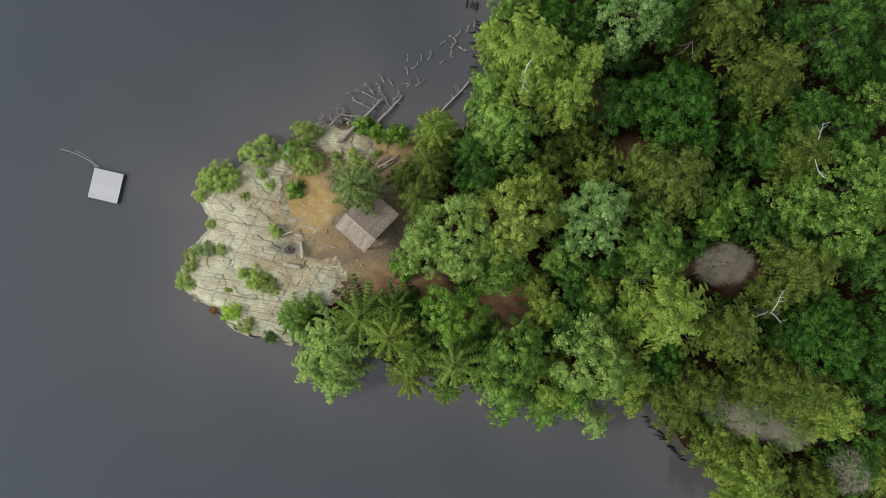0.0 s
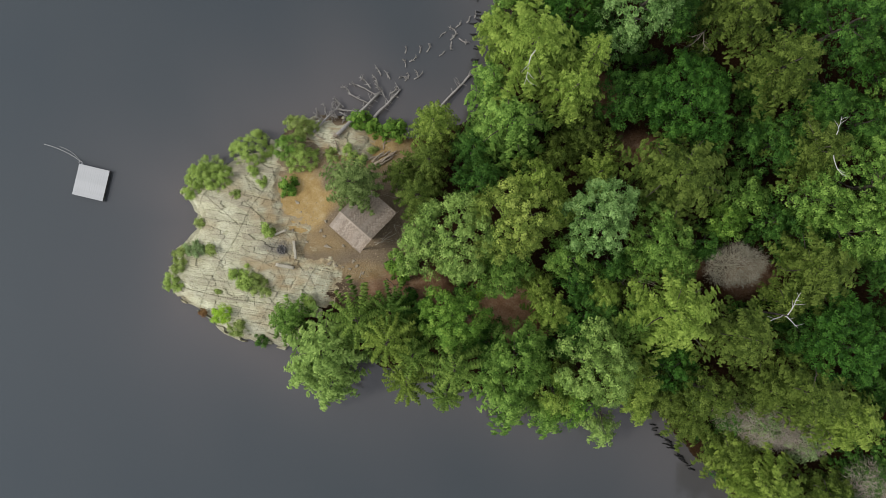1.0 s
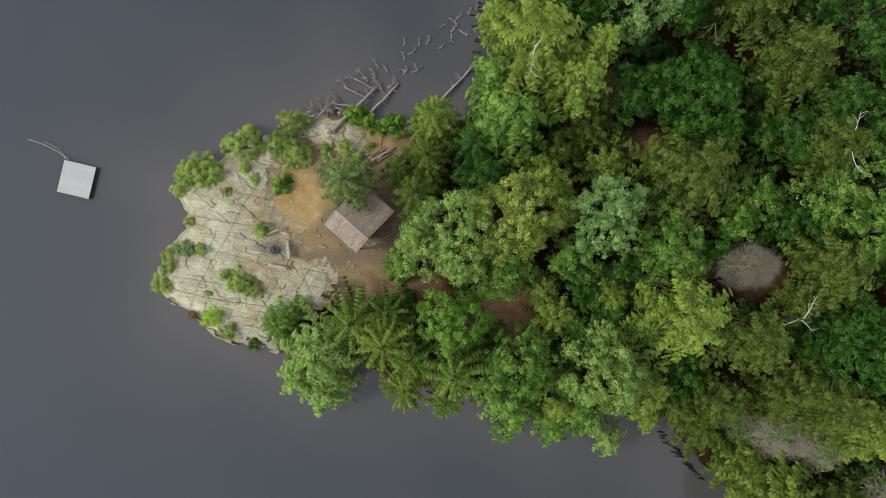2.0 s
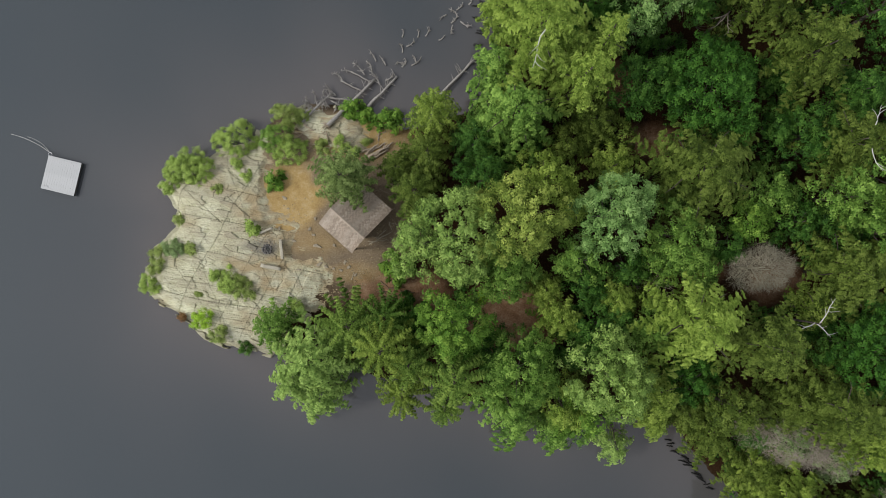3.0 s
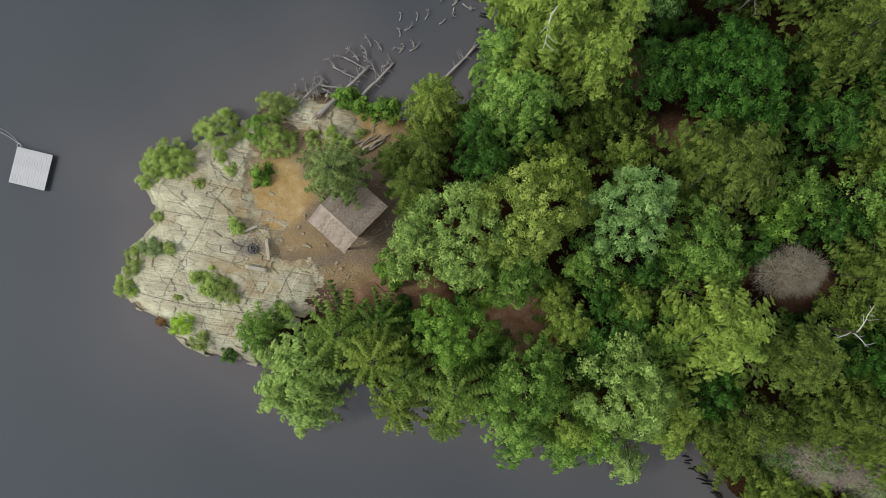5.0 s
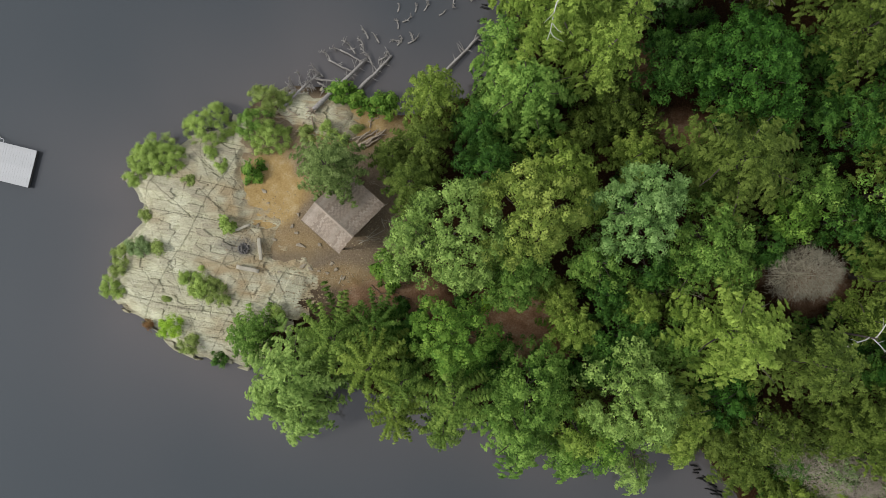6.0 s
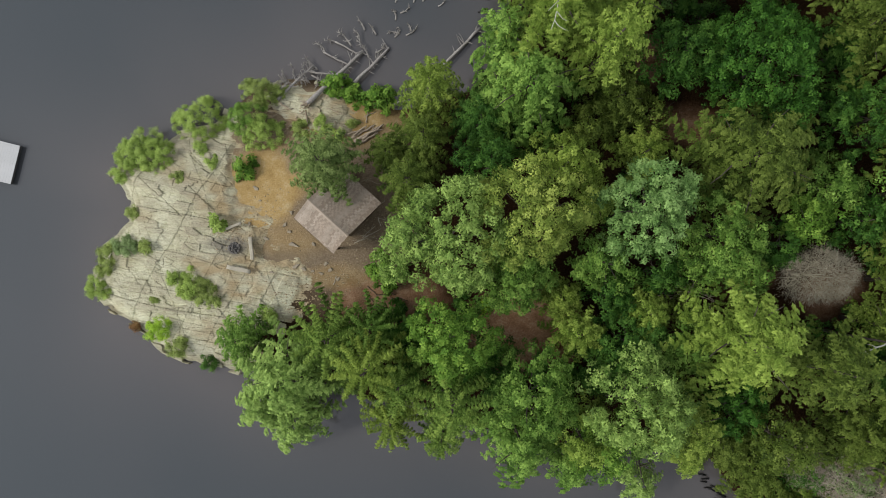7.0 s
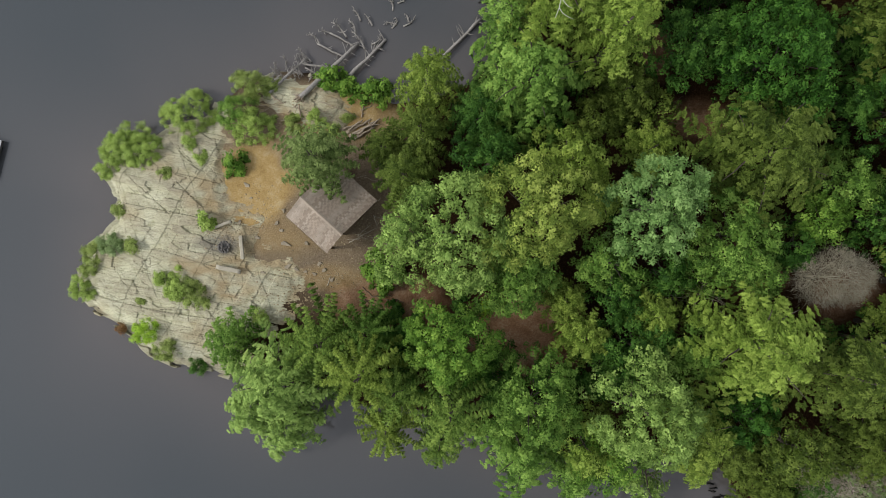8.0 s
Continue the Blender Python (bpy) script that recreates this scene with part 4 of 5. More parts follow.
shrub(-17.08, -3.42, 1.40, 0.99, "tan")
shrub(-19.32, -2.32, 0.85, 0.77, "fresh")
shrub(-20.75, -6.12, 1.22, 1.21, "lime")
shrub(-22.61, -6.21, 0.55, 0.55, "red", words="%s low shrub at the waterline of the rock")
shrub(-19.14, -7.53, 1.04, 0.99, "tan")
shrub(-17.24, -8.67, 0.79, 0.88, "dark")
shrub(-12.27, -4.92, 0.85, 0.66, "fresh")
shrub(-21.04, -4.04, 0.43, 0.33, "tan")
shrub(-19.49, 5.04, 0.61, 0.39, "tan")
shrub(-7.86, 12.12, 1.16, 1.32, "bright", "herb", words="%s leafy bush on the bank above fallen trees")
shrub(-6.64, 11.35, 0.98, 0.99, "bright", "herb", words="%s leafy bush on the bank above fallen trees")
shrub(-4.76, 11.13, 1.34, 1.43, "bright", "herb", words="%s leafy bush on the bank above fallen trees")
shrub(-3.79, -1.59, 1.59, 1.65, "bright", "herb", words="%s leafy undergrowth beside the forest path")
shrub(-12.36, 11.53, 0.98, 0.77, "tan")
shrub(-8.75, 9.13, 0.85, 0.88, "fresh")


# ---- low growth under the trees ----
GAPS = [(6.35, -6.08, 2.4), (17.3, 9.8, 2.0), (27.71, -2.41, 3.2), (11.01, -2.52, 1.0), (15.11, 14.57, 1.4), (-3.5, -3.23, 3.0), (18.95, -2.96, 1.6)]
low_rng = np.random.default_rng(404)
low = 0
while low < 80:
    ux, uy = low_rng.uniform(-3.0, 47.0), low_rng.uniform(-24.0, 24.0)
    d = float(signed(np.array([ux]), np.array([uy]), LAND)[0])
    if d < 0.8 or any(math.hypot(ux - gx0, uy - gy0) < gr + 0.6 for gx0, gy0, gr in GAPS):
        continue
    low += 1
    # Random filler trees; their dark tints add to the shade between crowns.
    shrub(ux, uy, low_rng.uniform(1.2, 2.1), low_rng.uniform(2.0, 5.0), ("dark", "deep", "dark", "dark_olive")[low % 4], "broad", 0.4, words="%s young tree growing under the forest canopy")


# ---- the swimming raft ----
def swimming_raft(x, y, turn, side=2.98):
    raft = tagged(empty("swimming_raft", x, y, 0, turn), "square pale grey wooden swimming raft moored on the lake", "raft")
    n = 14
    wide = side / n
    plank = bm_mesh("deck_board", box_bm(wide - 0.003, side, 0.04, bevel=0.002), DECK)
    for i in range(n):
        ob = part("deck_board", plank, raft)
        ob.location = (-side / 2 + (i + 0.5) * wide, 0, 0.40)
    for sx, sy, px, py in ((side, 0.05, 0, side / 2), (side, 0.05, 0, -side / 2), (0.05, side - 0.1, side / 2, 0), (0.05, side - 0.1, -side / 2, 0)):
        part("fascia", bm_mesh("fascia", box_bm(sx, sy, 0.20, px * 0.984, py * 0.984, 0.272, 0.006), DECK_SIDE), raft, "dark wet timber side")
    for px in (-0.9, 0, 0.9):
        part("float", bm_mesh("float", box_bm(0.5, side * 0.9, 0.34, px, 0, 0.10, 0.05), DECK_SIDE), raft, "black float under the deck")
    part("rail_board", bm_mesh("rail_board", box_bm(side, 0.10, 0.035, 0, side / 2 - 0.05, 0.44, 0.006), DECK), raft)
    for px in (-side / 2 + 0.25, -side / 2 + 0.55):
        ring = [(px + 0.05 * math.cos(a), -side / 2 + 0.3 + 0.05 * math.sin(a), 0.44) for a in np.linspace(0, 6.0, 10)]
        part("cleat", tubes("cleat", [(ring, 0.012)], STEEL, 5), raft, "small metal cleat")
    hook = [(-side / 2 + 0.10 + 0.16 * math.cos(a), side / 2 + 0.12 + 0.16 * math.sin(a), 0.40) for a in np.linspace(-1.2, 3.6, 12)]
    part("mooring_hook", tubes("mooring_hook", [(hook, 0.025)], STEEL, 6), raft, "curved metal mooring hook")
    return raft


swimming_raft(-33.5, 6.29, -13.2)
rope_rng = np.random.default_rng(8)
r0, r1 = np.array([-34.57, 8.33]), np.array([-38.24, 9.87])
line = [np.append(r0 + (r1 - r0) * k + np.array([0.10, 0.20]) * math.sin(2.6 * k) * 1.2, 0.30 - 0.27 * min(1, 4 * k)) for k in np.linspace(0, 1, 14)]
rope = tagged(empty("mooring_rope", 0, 0, 0), "pale mooring rope trailing on the water", "rope")
part("strand", tubes("strand", [(line, 0.024)], ROPE, 6), rope)
line = [p + np.array([0.12 * math.sin(5 * i / 13), 0.26 * math.sin(3.1 * i / 13), 0.01]) for i, p in enumerate(line)][:9]
part("loose_strand", tubes("loose_strand", [(line, 0.016)], ROPE, 5), rope)


# ---- the shelter ----
def shelter(x, y, turn):
    """A log lean-to: the ridge runs along the local x axis, the short front slope falls towards -y, the long back slope towards +y."""
    g = land_z(x, y)
    sh = tagged(empty("log_shelter", x, y, g, turn), "log lean-to shelter with a weathered shingle roof", "shelter")
    half, front, back = 1.86, 1.72, 3.22
    z_ridge, z_front, z_back = 3.05, 2.35, 1.35

    def slope(y1, z1):
        run, drop = abs(y1), z_ridge - z1
        length = math.hypot(run, drop)
        sgn = 1 if y1 > 0 else -1
        ux, uz = sgn * run / length, -drop / length
        nx, nz = sgn * drop / length, run / length
        board = mesh_of("roof_deck", [(sx * (half - 0.04), ux * d - nx * e, z_ridge + uz * d - nz * e) for sx in (-1, 1) for d in (0, length - 0.03) for e in (0.03, 0.06)],
                        [(0, 2, 3, 1), (4, 5, 7, 6), (0, 1, 5, 4), (2, 6, 7, 3), (0, 4, 6, 2), (1, 3, 7, 5)], WALL_LOG)
        deck = part("roof_deck", board, sh)
        rng = np.random.default_rng(int(100 * run))
        step = 0.145
        count = int(length / step)
        for i in range(count):
            V, Fc = [], []
            px = -half + rng.uniform(-0.12, 0)
            while px < half:
                w = rng.uniform(0.10, 0.21)
                a, b2 = max(px, -half), min(px + w - 0.006, half)
                px += w
                if b2 - a < 0.03:
                    continue
                d0, d1 = i * step - 0.06, (i + 1) * step + rng.uniform(-0.012, 0.022)
                t0, t1 = 0.004, 0.030 + rng.uniform(0, 0.012)
                k = len(V)
                for qx in (a, b2):
                    for d, t in ((d0, t0 - 0.012), (d0, t0), (d1, t1), (d1, t1 - 0.016)):
                        V.append((qx, ux * d + nx * t, z_ridge + uz * d + nz * t))
                Fc += [(k + 1, k + 2, k + 6, k + 5), (k + 2, k + 3, k + 7, k + 6), (k, k + 1, k + 2, k + 3), (k + 4, k + 7, k + 6, k + 5), (k, k + 4, k + 5, k + 1), (k, k + 3, k + 7, k + 4)]
            part("shingle_course", mesh_of("shingle_course", V, Fc, SHINGLE), deck)

    slope(-front, z_front)
    slope(back, z_back)
    for sgn in (-1, 1):
        V = [(sx * half, yy, z_ridge + zz + e) for sx in (-1, 1) for yy, zz in ((0, 0.045), (sgn * 0.11, 0.0)) for e in (0, 0.014)]
        part("ridge_board", mesh_of("ridge_board", V, [(0, 2, 3, 1), (4, 5, 7, 6), (0, 1, 5, 4), (2, 6, 7, 3), (0, 4, 6, 2), (1, 3, 7, 5)], SHINGLE), sh, "weathered ridge board")
    for sx in (-1, 1):
        for y0, za in ((-1.35, 2.40), (0.0, 2.90), (2.85, 1.40)):
            part("post", tubes("post", [([(sx * 1.62, y0, -0.1), (sx * 1.62, y0, za)], 0.09)], WALL_LOG, 8), sh)
        n = 9
        for i in range(n):
            z = 0.12 + 0.17 * i
            y1 = min(2.85, back * (z_ridge - 0.15 - z) / (z_ridge - z_back) if z > 1.2 else 2.85)
            part("wall_log", tubes("wall_log", [([(sx * 1.62, -0.05, z), (sx * 1.62, y1, z)], [0.09, 0.085])], WALL_LOG, 7), sh)
    for i in range(7):
        part("wall_log", tubes("wall_log", [([(-1.75, 2.85, 0.12 + 0.17 * i), (1.75, 2.85, 0.12 + 0.17 * i)], [0.09, 0.085])], WALL_LOG, 7), sh)
    for yy, zz in ((-1.55, 2.32), (0.0, 2.90), (2.95, 1.34)):
        part("purlin", tubes("purlin", [([(-1.80, yy, zz - 0.02), (1.80, yy, zz - 0.02)], 0.07)], WALL_LOG, 7), sh)
    part("sleeping_platform", bm_mesh("sleeping_platform", box_bm(3.1, 2.6, 0.10, 0, 1.4, 0.40, 0.01), WALL_LOG), sh)
    return sh


shelter(-7.67, 2.09, -41.5)


# ---- log benches, fire ring and stones ----
def log_bench(x0, y0, x1, y1, r, mat=LOG, words="split pale log bench beside the fire ring"):
    z0, z1 = top_z(x0, y0), top_z(x1, y1)
    g = max(z0, z1, top_z((x0 + x1) / 2, (y0 + y1) / 2))
    ob = tagged(empty("log_bench", (x0 + x1) / 2, (y0 + y1) / 2, g, math.degrees(math.atan2(y1 - y0, x1 - x0))), words, "bench", "log benches round the fire")
    n = math.hypot(x1 - x0, y1 - y0) / 2
    rng = np.random.default_rng(int(abs(x0) * 100))
    line = [(k * n, 0.02 * math.sin(3 * k), r * 0.92 + 0.08) for k in np.linspace(-1, 1, 7)]
    bm = bmesh.new()
    bm.from_mesh(tubes("t", [(line, [r * (1 + rng.uniform(-0.06, 0.06)) for _ in line])], mat, 12, 0.03, rng))
    for v in bm.verts:
        v.co.z = min(v.co.z, r * 1.45 + 0.08)
    part("seat", bm_mesh("seat", bm, mat), ob)
    for k in (-0.7, 0.7):
        part("block", bm_mesh("block", box_bm(0.2, r * 1.5, 0.14, k * n, 0, 0.05, 0.02), mat), ob)
    return ob


log_bench(-13.72, 0.75, -13.57, -0.9, 0.14)
log_bench(-15.42, -1.43, -13.72, -1.79, 0.16)
log_bench(-15.97, 1.14, -14.41, 1.75, 0.10)


def slab_bm(rng, rx, ry, h):
    """A flat angular stone: an uneven outline, lifted and chamfered."""
    n = int(rng.integers(6, 9))
    an = np.sort(rng.uniform(0, 2 * math.pi, n) * 0.35 + np.arange(n) * 2 * math.pi / n * 0.94)
    rad = rng.uniform(0.72, 1.12, n)
    bm = bmesh.new()
    low = [bm.verts.new((rx * r * math.cos(a), ry * r * math.sin(a), -h)) for a, r in zip(an, rad)]
    mid = [bm.verts.new((rx * r * math.cos(a), ry * r * math.sin(a), h * rng.uniform(0.25, 0.45))) for a, r in zip(an, rad)]
    top = [bm.verts.new((rx * r * 0.86 * math.cos(a), ry * r * 0.84 * math.sin(a), h * rng.uniform(0.55, 0.8))) for a, r in zip(an, rad)]
    mid_v = bm.verts.new((0, 0, h * 0.75))
    for i in range(n):
        k = (i + 1) % n
        bm.faces.new((low[i], low[k], mid[k], mid[i]))
        bm.faces.new((mid[i], mid[k], top[k], top[i]))
        bm.faces.new((top[i], top[k], mid_v))
    return bm


def stone(x, y, rx, ry, h, turn=0.0, mat=STONE, words="flat pale stone lying on bare soil"):
    rng = np.random.default_rng(1 + int(abs(x * 57 + y * 131)))
    ob = new("stone", bm_mesh("stone", slab_bm(rng, rx, ry, h), mat))
    ob.matrix_basis = pose(x, y, top_z(x, y) + h * 0.2, rng.uniform(-5, 5), rng.uniform(-5, 5), turn)
    return tagged(ob, words, "stone", "loose stones")


def stone_chips():
    """Small chips of stone and bark scattered over the bare soil."""
    rng = np.random.default_rng(515)
    V, Fc = [], []
    spots = [(-9.4, -3.7, 2.2, 1.0, 170), (-7.96, -1.88, 3.2, 1.1, 230), (-14.59, 0.88, 2.0, 1.0, 120), (-12.38, 2.82, 1.8, 1.5, 90), (-10.17, 8.9, 3.0, 1.5, 160), (-5.2, 1.16, 1.4, 2.4, 150)]
    for cx, cy, sx, sy, count in spots:
        for i in range(count):
            x, y = cx + rng.normal(0, sx * 0.6), cy + rng.normal(0, sy * 0.6)
            z = top_z(x, y)
            r = rng.uniform(0.03, 0.10)
            a0, k = rng.uniform(0, 6.3), len(V)
            for q in range(5):
                a = a0 + q * 1.26
                V.append((x + r * rng.uniform(0.7, 1.3) * math.cos(a), y + 0.7 * r * rng.uniform(0.7, 1.3) * math.sin(a), z - 0.01))
            V.append((x + rng.uniform(-0.2, 0.2) * r, y + rng.uniform(-0.2, 0.2) * r, z + r * 0.55))
            Fc += [(k + q, k + (q + 1) % 5, k + 5) for q in range(5)]
    tagged(new("stone_chips", mesh_of("stone_chips", V, Fc, CHIP)), "small pale stone chips scattered on bare soil", "stones", kind="stuff")


stone_chips()
stone(-10.65, 0.24, 0.46, 0.20, 0.13, -8)
stone(-10.45, -1.33, 0.34, 0.16, 0.12, 20)
stone(-9.9, -1.54, 0.25, 0.13, 0.10, -30)
stone(-11.35, 1.68, 0.22, 0.14, 0.12, 60)
stone(-11, 1.17, 0.18, 0.14, 0.12, 0)
stone(-13.6, 4.38, 0.28, 0.16, 0.08, -40)
stone(-13.24, 3.44, 0.16, 0.10, 0.08, 10)
stone(-12.69, 0.64, 0.30, 0.13, 0.10, -20)
stone(-13.99, 1.64, 0.28, 0.12, 0.10, 70)
stone(-9.2, 0.26, 0.22, 0.12, 0.10, -60)
stone(-8.28, -1.13, 0.20, 0.15, 0.10, 0)
stone(-7.98, -1.6, 0.22, 0.16, 0.12, 40)
stone(-8.61, -1.86, 0.25, 0.13, 0.10, -15)
stone(-7.38, -2.19, 0.20, 0.16, 0.10, 70)
stone(-12.23, -1.82, 0.22, 0.12, 0.08, -10)
stone(-9.26, -1.7, 0.15, 0.12, 0.08, 0)
stone(-10.89, 2.58, 0.20, 0.16, 0.14, 30)


def fire_ring(x, y, r):
    ring = tagged(empty("fire_ring", x, y, top_z(x, y)), "blackened stone fire ring with ash and charred wood", "fire ring")
    rng = np.random.default_rng(77)
    for i in range(11):
        an = 2 * math.pi * i / 11 + rng.uniform(-0.12, 0.12)
        bm = bmesh.new()
        bmesh.ops.create_icosphere(bm, subdivisions=2, radius=1)
        for v in bm.verts:
            v.co = Vector((v.co.x * 0.13, v.co.y * 0.10, v.co.z * 0.10)) * (1 + rng.uniform(-0.12, 0.12))
        ob = part("ring_stone", bm_mesh("ring_stone", bm, FIRE_STONE), ring)
        ob.matrix_basis = pose(r * math.cos(an), r * math.sin(an), 0.08, 0, 0, math.degrees(an) + 90)
    bm = bmesh.new()
    bmesh.ops.create_circle(bm, cap_ends=True, segments=20, radius=r)
    bmesh.ops.poke(bm, faces=bm.faces[:])
    for v in bm.verts:
        v.co.z = 0.07 + (0.05 if v.co.length < 0.1 else rng.uniform(-0.02, 0.02))
    part("ash_bed", bm_mesh("ash_bed", bm, ASH), ring, "grey wood ash")
    for i in range(4):
        an = rng.uniform(0, 3.1)
        p = np.array([0.28 * math.cos(an), 0.28 * math.sin(an), 0.0])
        o = np.array([rng.uniform(-0.08, 0.08), rng.uniform(-0.08, 0.08), 0.15 + 0.03 * i])
        part("charred_log", tubes("charred_log", [([o - p, o, o + p], [0.04, 0.045, 0.035])], FIRE_STONE, 6), ring, "charred black log")


fire_ring(-14.91, -0.07, 0.36)


# ---- fallen trees in the shallows ----
def fallen_log(x0, y0, z0, x1, y1, z1, r0, r1, words, mat=DEAD, stubs=5, roots=False, seed=1, stub=0.5):
    rng = np.random.default_rng(300 + seed)
    ob = tagged(empty("fallen_log", x0, y0, z0), words, "log", "fallen trees on the shore")
    a, b2 = np.zeros(3), np.array([x1 - x0, y1 - y0, z1 - z0])
    side = np.cross(b2, (0, 0, 1.0))
    side /= np.linalg.norm(side)
    ks = np.linspace(0, 1, 8)
    bow = rng.uniform(-0.08, 0.08)
    line = [b2 * k + side * bow * math.sin(3.14 * k) + rng.normal(0, 0.015, 3) for k in ks]
    trunk = part("trunk", tubes("trunk", [(line, r0 + (r1 - r0) * ks)], mat, 9, 0.06, rng), ob)
    for i in range(stubs):
        k = rng.uniform(0.35, 1.0)
        sg = rng.choice([-1, 1])
        d = side * sg + b2 / np.linalg.norm(b2) * rng.uniform(0.1, 0.9) + np.array([0, 0, rng.uniform(0.0, 0.6)])
        ln = wander(rng, b2 * k, d, stub * rng.uniform(0.5, 1.4), 4, 0.2)
        part("branch_stub", tubes("branch_stub", [(ln, np.linspace(0.045, 0.012, 5))], mat, 5), trunk)
    if roots:
        for i in range(24):
            an = 2 * math.pi * i / 24
            d = -b2 / np.linalg.norm(b2) * 0.5 + side * math.cos(an) + np.array([0, 0, math.sin(an)])
            ln = wander(rng, (0, 0, 0), d, rng.uniform(0.4, 0.95), 5, 0.42)
            part("root", tubes("root", [(ln, np.linspace(0.075, 0.012, 6))], DRIFT, 5), ob, "torn brown root")
    return ob


def dead_branch(x, y, z, turn, length, words="grey dead branch with curling twigs in the shallows", seed=1, curl=0.9, r=0.07):
    """A branch that lies out over the water and curls up at its tip, with twigs."""
    rng = np.random.default_rng(600 + seed)
    ob = tagged(empty("dead_branch", x, y, z, turn), words, "branch", "dead branches in the water")
    line, p, an = [], np.zeros(3), 0.0
    for k in np.linspace(0, 1, 9):
        line.append(p.copy())
        an += curl * rng.uniform(-0.2, 1.2) * k * 0.55
        p = p + length / 8 * np.array([math.cos(an), math.sin(an), 0.10 + 0.25 * k])
    stem = part("stem", tubes("stem", [(line, r * np.linspace(1, 0.35, 9))], DEAD, 6), ob)
    for i in range(11):
        q = line[rng.integers(2, 9)]
        a2 = rng.uniform(-1.6, 1.6) + an * 0.5
        ln = wander(rng, q, (math.cos(a2), math.sin(a2), rng.uniform(0.1, 0.9)), length * rng.uniform(0.15, 0.38), 5, 0.45)
        part("twig", tubes("twig", [(ln, np.linspace(0.042, 0.012, 6))], DEAD, 4), stem)
    return ob


GREY = "grey barkless fallen trunk reaching into the lake"
fallen_log(-9.92, 10.67, 1.35, -5.95, 14.96, 0.25, 0.20, 0.12, GREY, roots=True, seed=1, stubs=13, stub=0.7)
fallen_log(-6.53, 12.52, 0.55, -4.04, 15.28, 0.15, 0.15, 0.10, GREY, seed=2, stubs=14, stub=0.7)
fallen_log(-12.16, 11.01, 1.10, -9.68, 13.77, 0.35, 0.12, 0.07, GREY, seed=3, stubs=10, stub=0.7)
fallen_log(-0.35, 13.41, 0.45, 2.84, 16.86, 0.20, 0.14, 0.11, "straight grey fallen trunk lying in the lake", seed=4, stubs=8, stub=0.7)
fallen_log(-13.03, 11.13, 0.95, -11.35, 12.24, 1.25, 0.07, 0.05, "pale leaning dead stem on the bank", seed=5, stubs=2)
fallen_log(-3.51, 10.91, 0.70, -2.44, 11.23, 0.55, 0.06, 0.05, "short grey stick on the bank", seed=6, stubs=1)
fallen_log(-10.07, 13.38, 0.35, -7.91, 13.07, 0.45, 0.08, 0.06, GREY, seed=7, stubs=3)
fallen_log(-8.97, 14.86, 0.30, -6.97, 13.87, 0.40, 0.07, 0.06, GREY, seed=8, stubs=3)
fallen_log(-8.07, 15.66, 0.30, -6.19, 14.58, 0.35, 0.07, 0.05, GREY, seed=9, stubs=3)
fallen_log(-9.84, 13.07, 0.30, -8.41, 12.35, 0.50, 0.06, 0.05, GREY, seed=10, stubs=2)
dead_branch(-8.82, 14.75, 0.2, 110, 1.1, seed=1)
dead_branch(-7.87, 15.54, 0.2, 150, 1.0, seed=2)
dead_branch(-6.87, 15.38, 0.2, 125, 1.5, seed=3)
dead_branch(-6.22, 15.65, 0.2, 100, 1.0, seed=4)
dead_branch(-5.55, 14.53, 0.2, 110, 1.4, seed=5)
dead_branch(-5.01, 16.28, 0.1, 120, 1.0, seed=6)
dead_branch(-5.88, 16.62, 0.1, 110, 0.9, seed=7)
dead_branch(-9.41, 13.52, 0.2, 130, 1.2, seed=8)
dead_branch(-9.85, 13.25, 0.2, 95, 1.2, seed=9)
dead_branch(-11.01, 12.57, 0.5, 100, 1.2, seed=10, r=0.035)
dead_branch(-10.28, 12.58, 0.5, 85, 1.0, seed=11, r=0.03)
dead_branch(-11.63, 12.05, 0.8, 110, 0.9, seed=12, r=0.03)
dead_branch(-3.61, 16.13, 0.02, 40, 0.9, seed=13)
dead_branch(-3.27, 16.41, 0.02, 160, 0.8, seed=14)
dead_branch(-2.76, 16.3, 0.02, 20, 1.0, seed=15)
dead_branch(-2.37, 16.64, 0.02, 100, 0.6, seed=16)
dead_branch(-3.55, 17.43, 0.02, 85, 0.8, seed=17)
dead_branch(-3.21, 17.99, 0.02, 15, 0.8, seed=18)
dead_branch(-3.61, 18.78, 0.02, 60, 0.6, seed=19)
dead_branch(-2.2, 18.78, 0.02, 75, 0.6, seed=20)
dead_branch(-1.52, 18.89, 0.02, 50, 0.9, seed=21)
dead_branch(-0.34, 18.55, 0.02, 20, 0.6, seed=22)
dead_branch(0.73, 20.08, 0.02, 30, 1.0, seed=23)
dead_branch(1.35, 20.64, 0.02, 120, 0.9, seed=24)
dead_branch(1.58, 20.25, 0.02, -45, 1.1, seed=25)
dead_branch(0.9, 19.91, 0.02, 250, 0.8, seed=26)
dead_branch(0.34, 20.81, 0.02, 200, 0.7, seed=27)
dead_branch(1.24, 21.26, 0.02, 30, 0.8, seed=28)
dead_branch(2.31, 21.71, 0.02, 45, 0.7, seed=29)
dead_branch(3.05, 22.16, 0.02, 60, 0.6, seed=30)
dead_branch(-5.02, 14.94, 0.1, 20, 0.9, seed=31)


BRUSH = (-10.81, 12.2)
for k in range(9):
    dead_branch(BRUSH[0] + 0.32 * k - 1.3, BRUSH[1] + 0.25 * math.sin(2.1 * k), 0.5, 60 + 25 * (k % 4), 0.9, "fine grey brushwood caught along the bank", seed=40 + k, r=0.025)


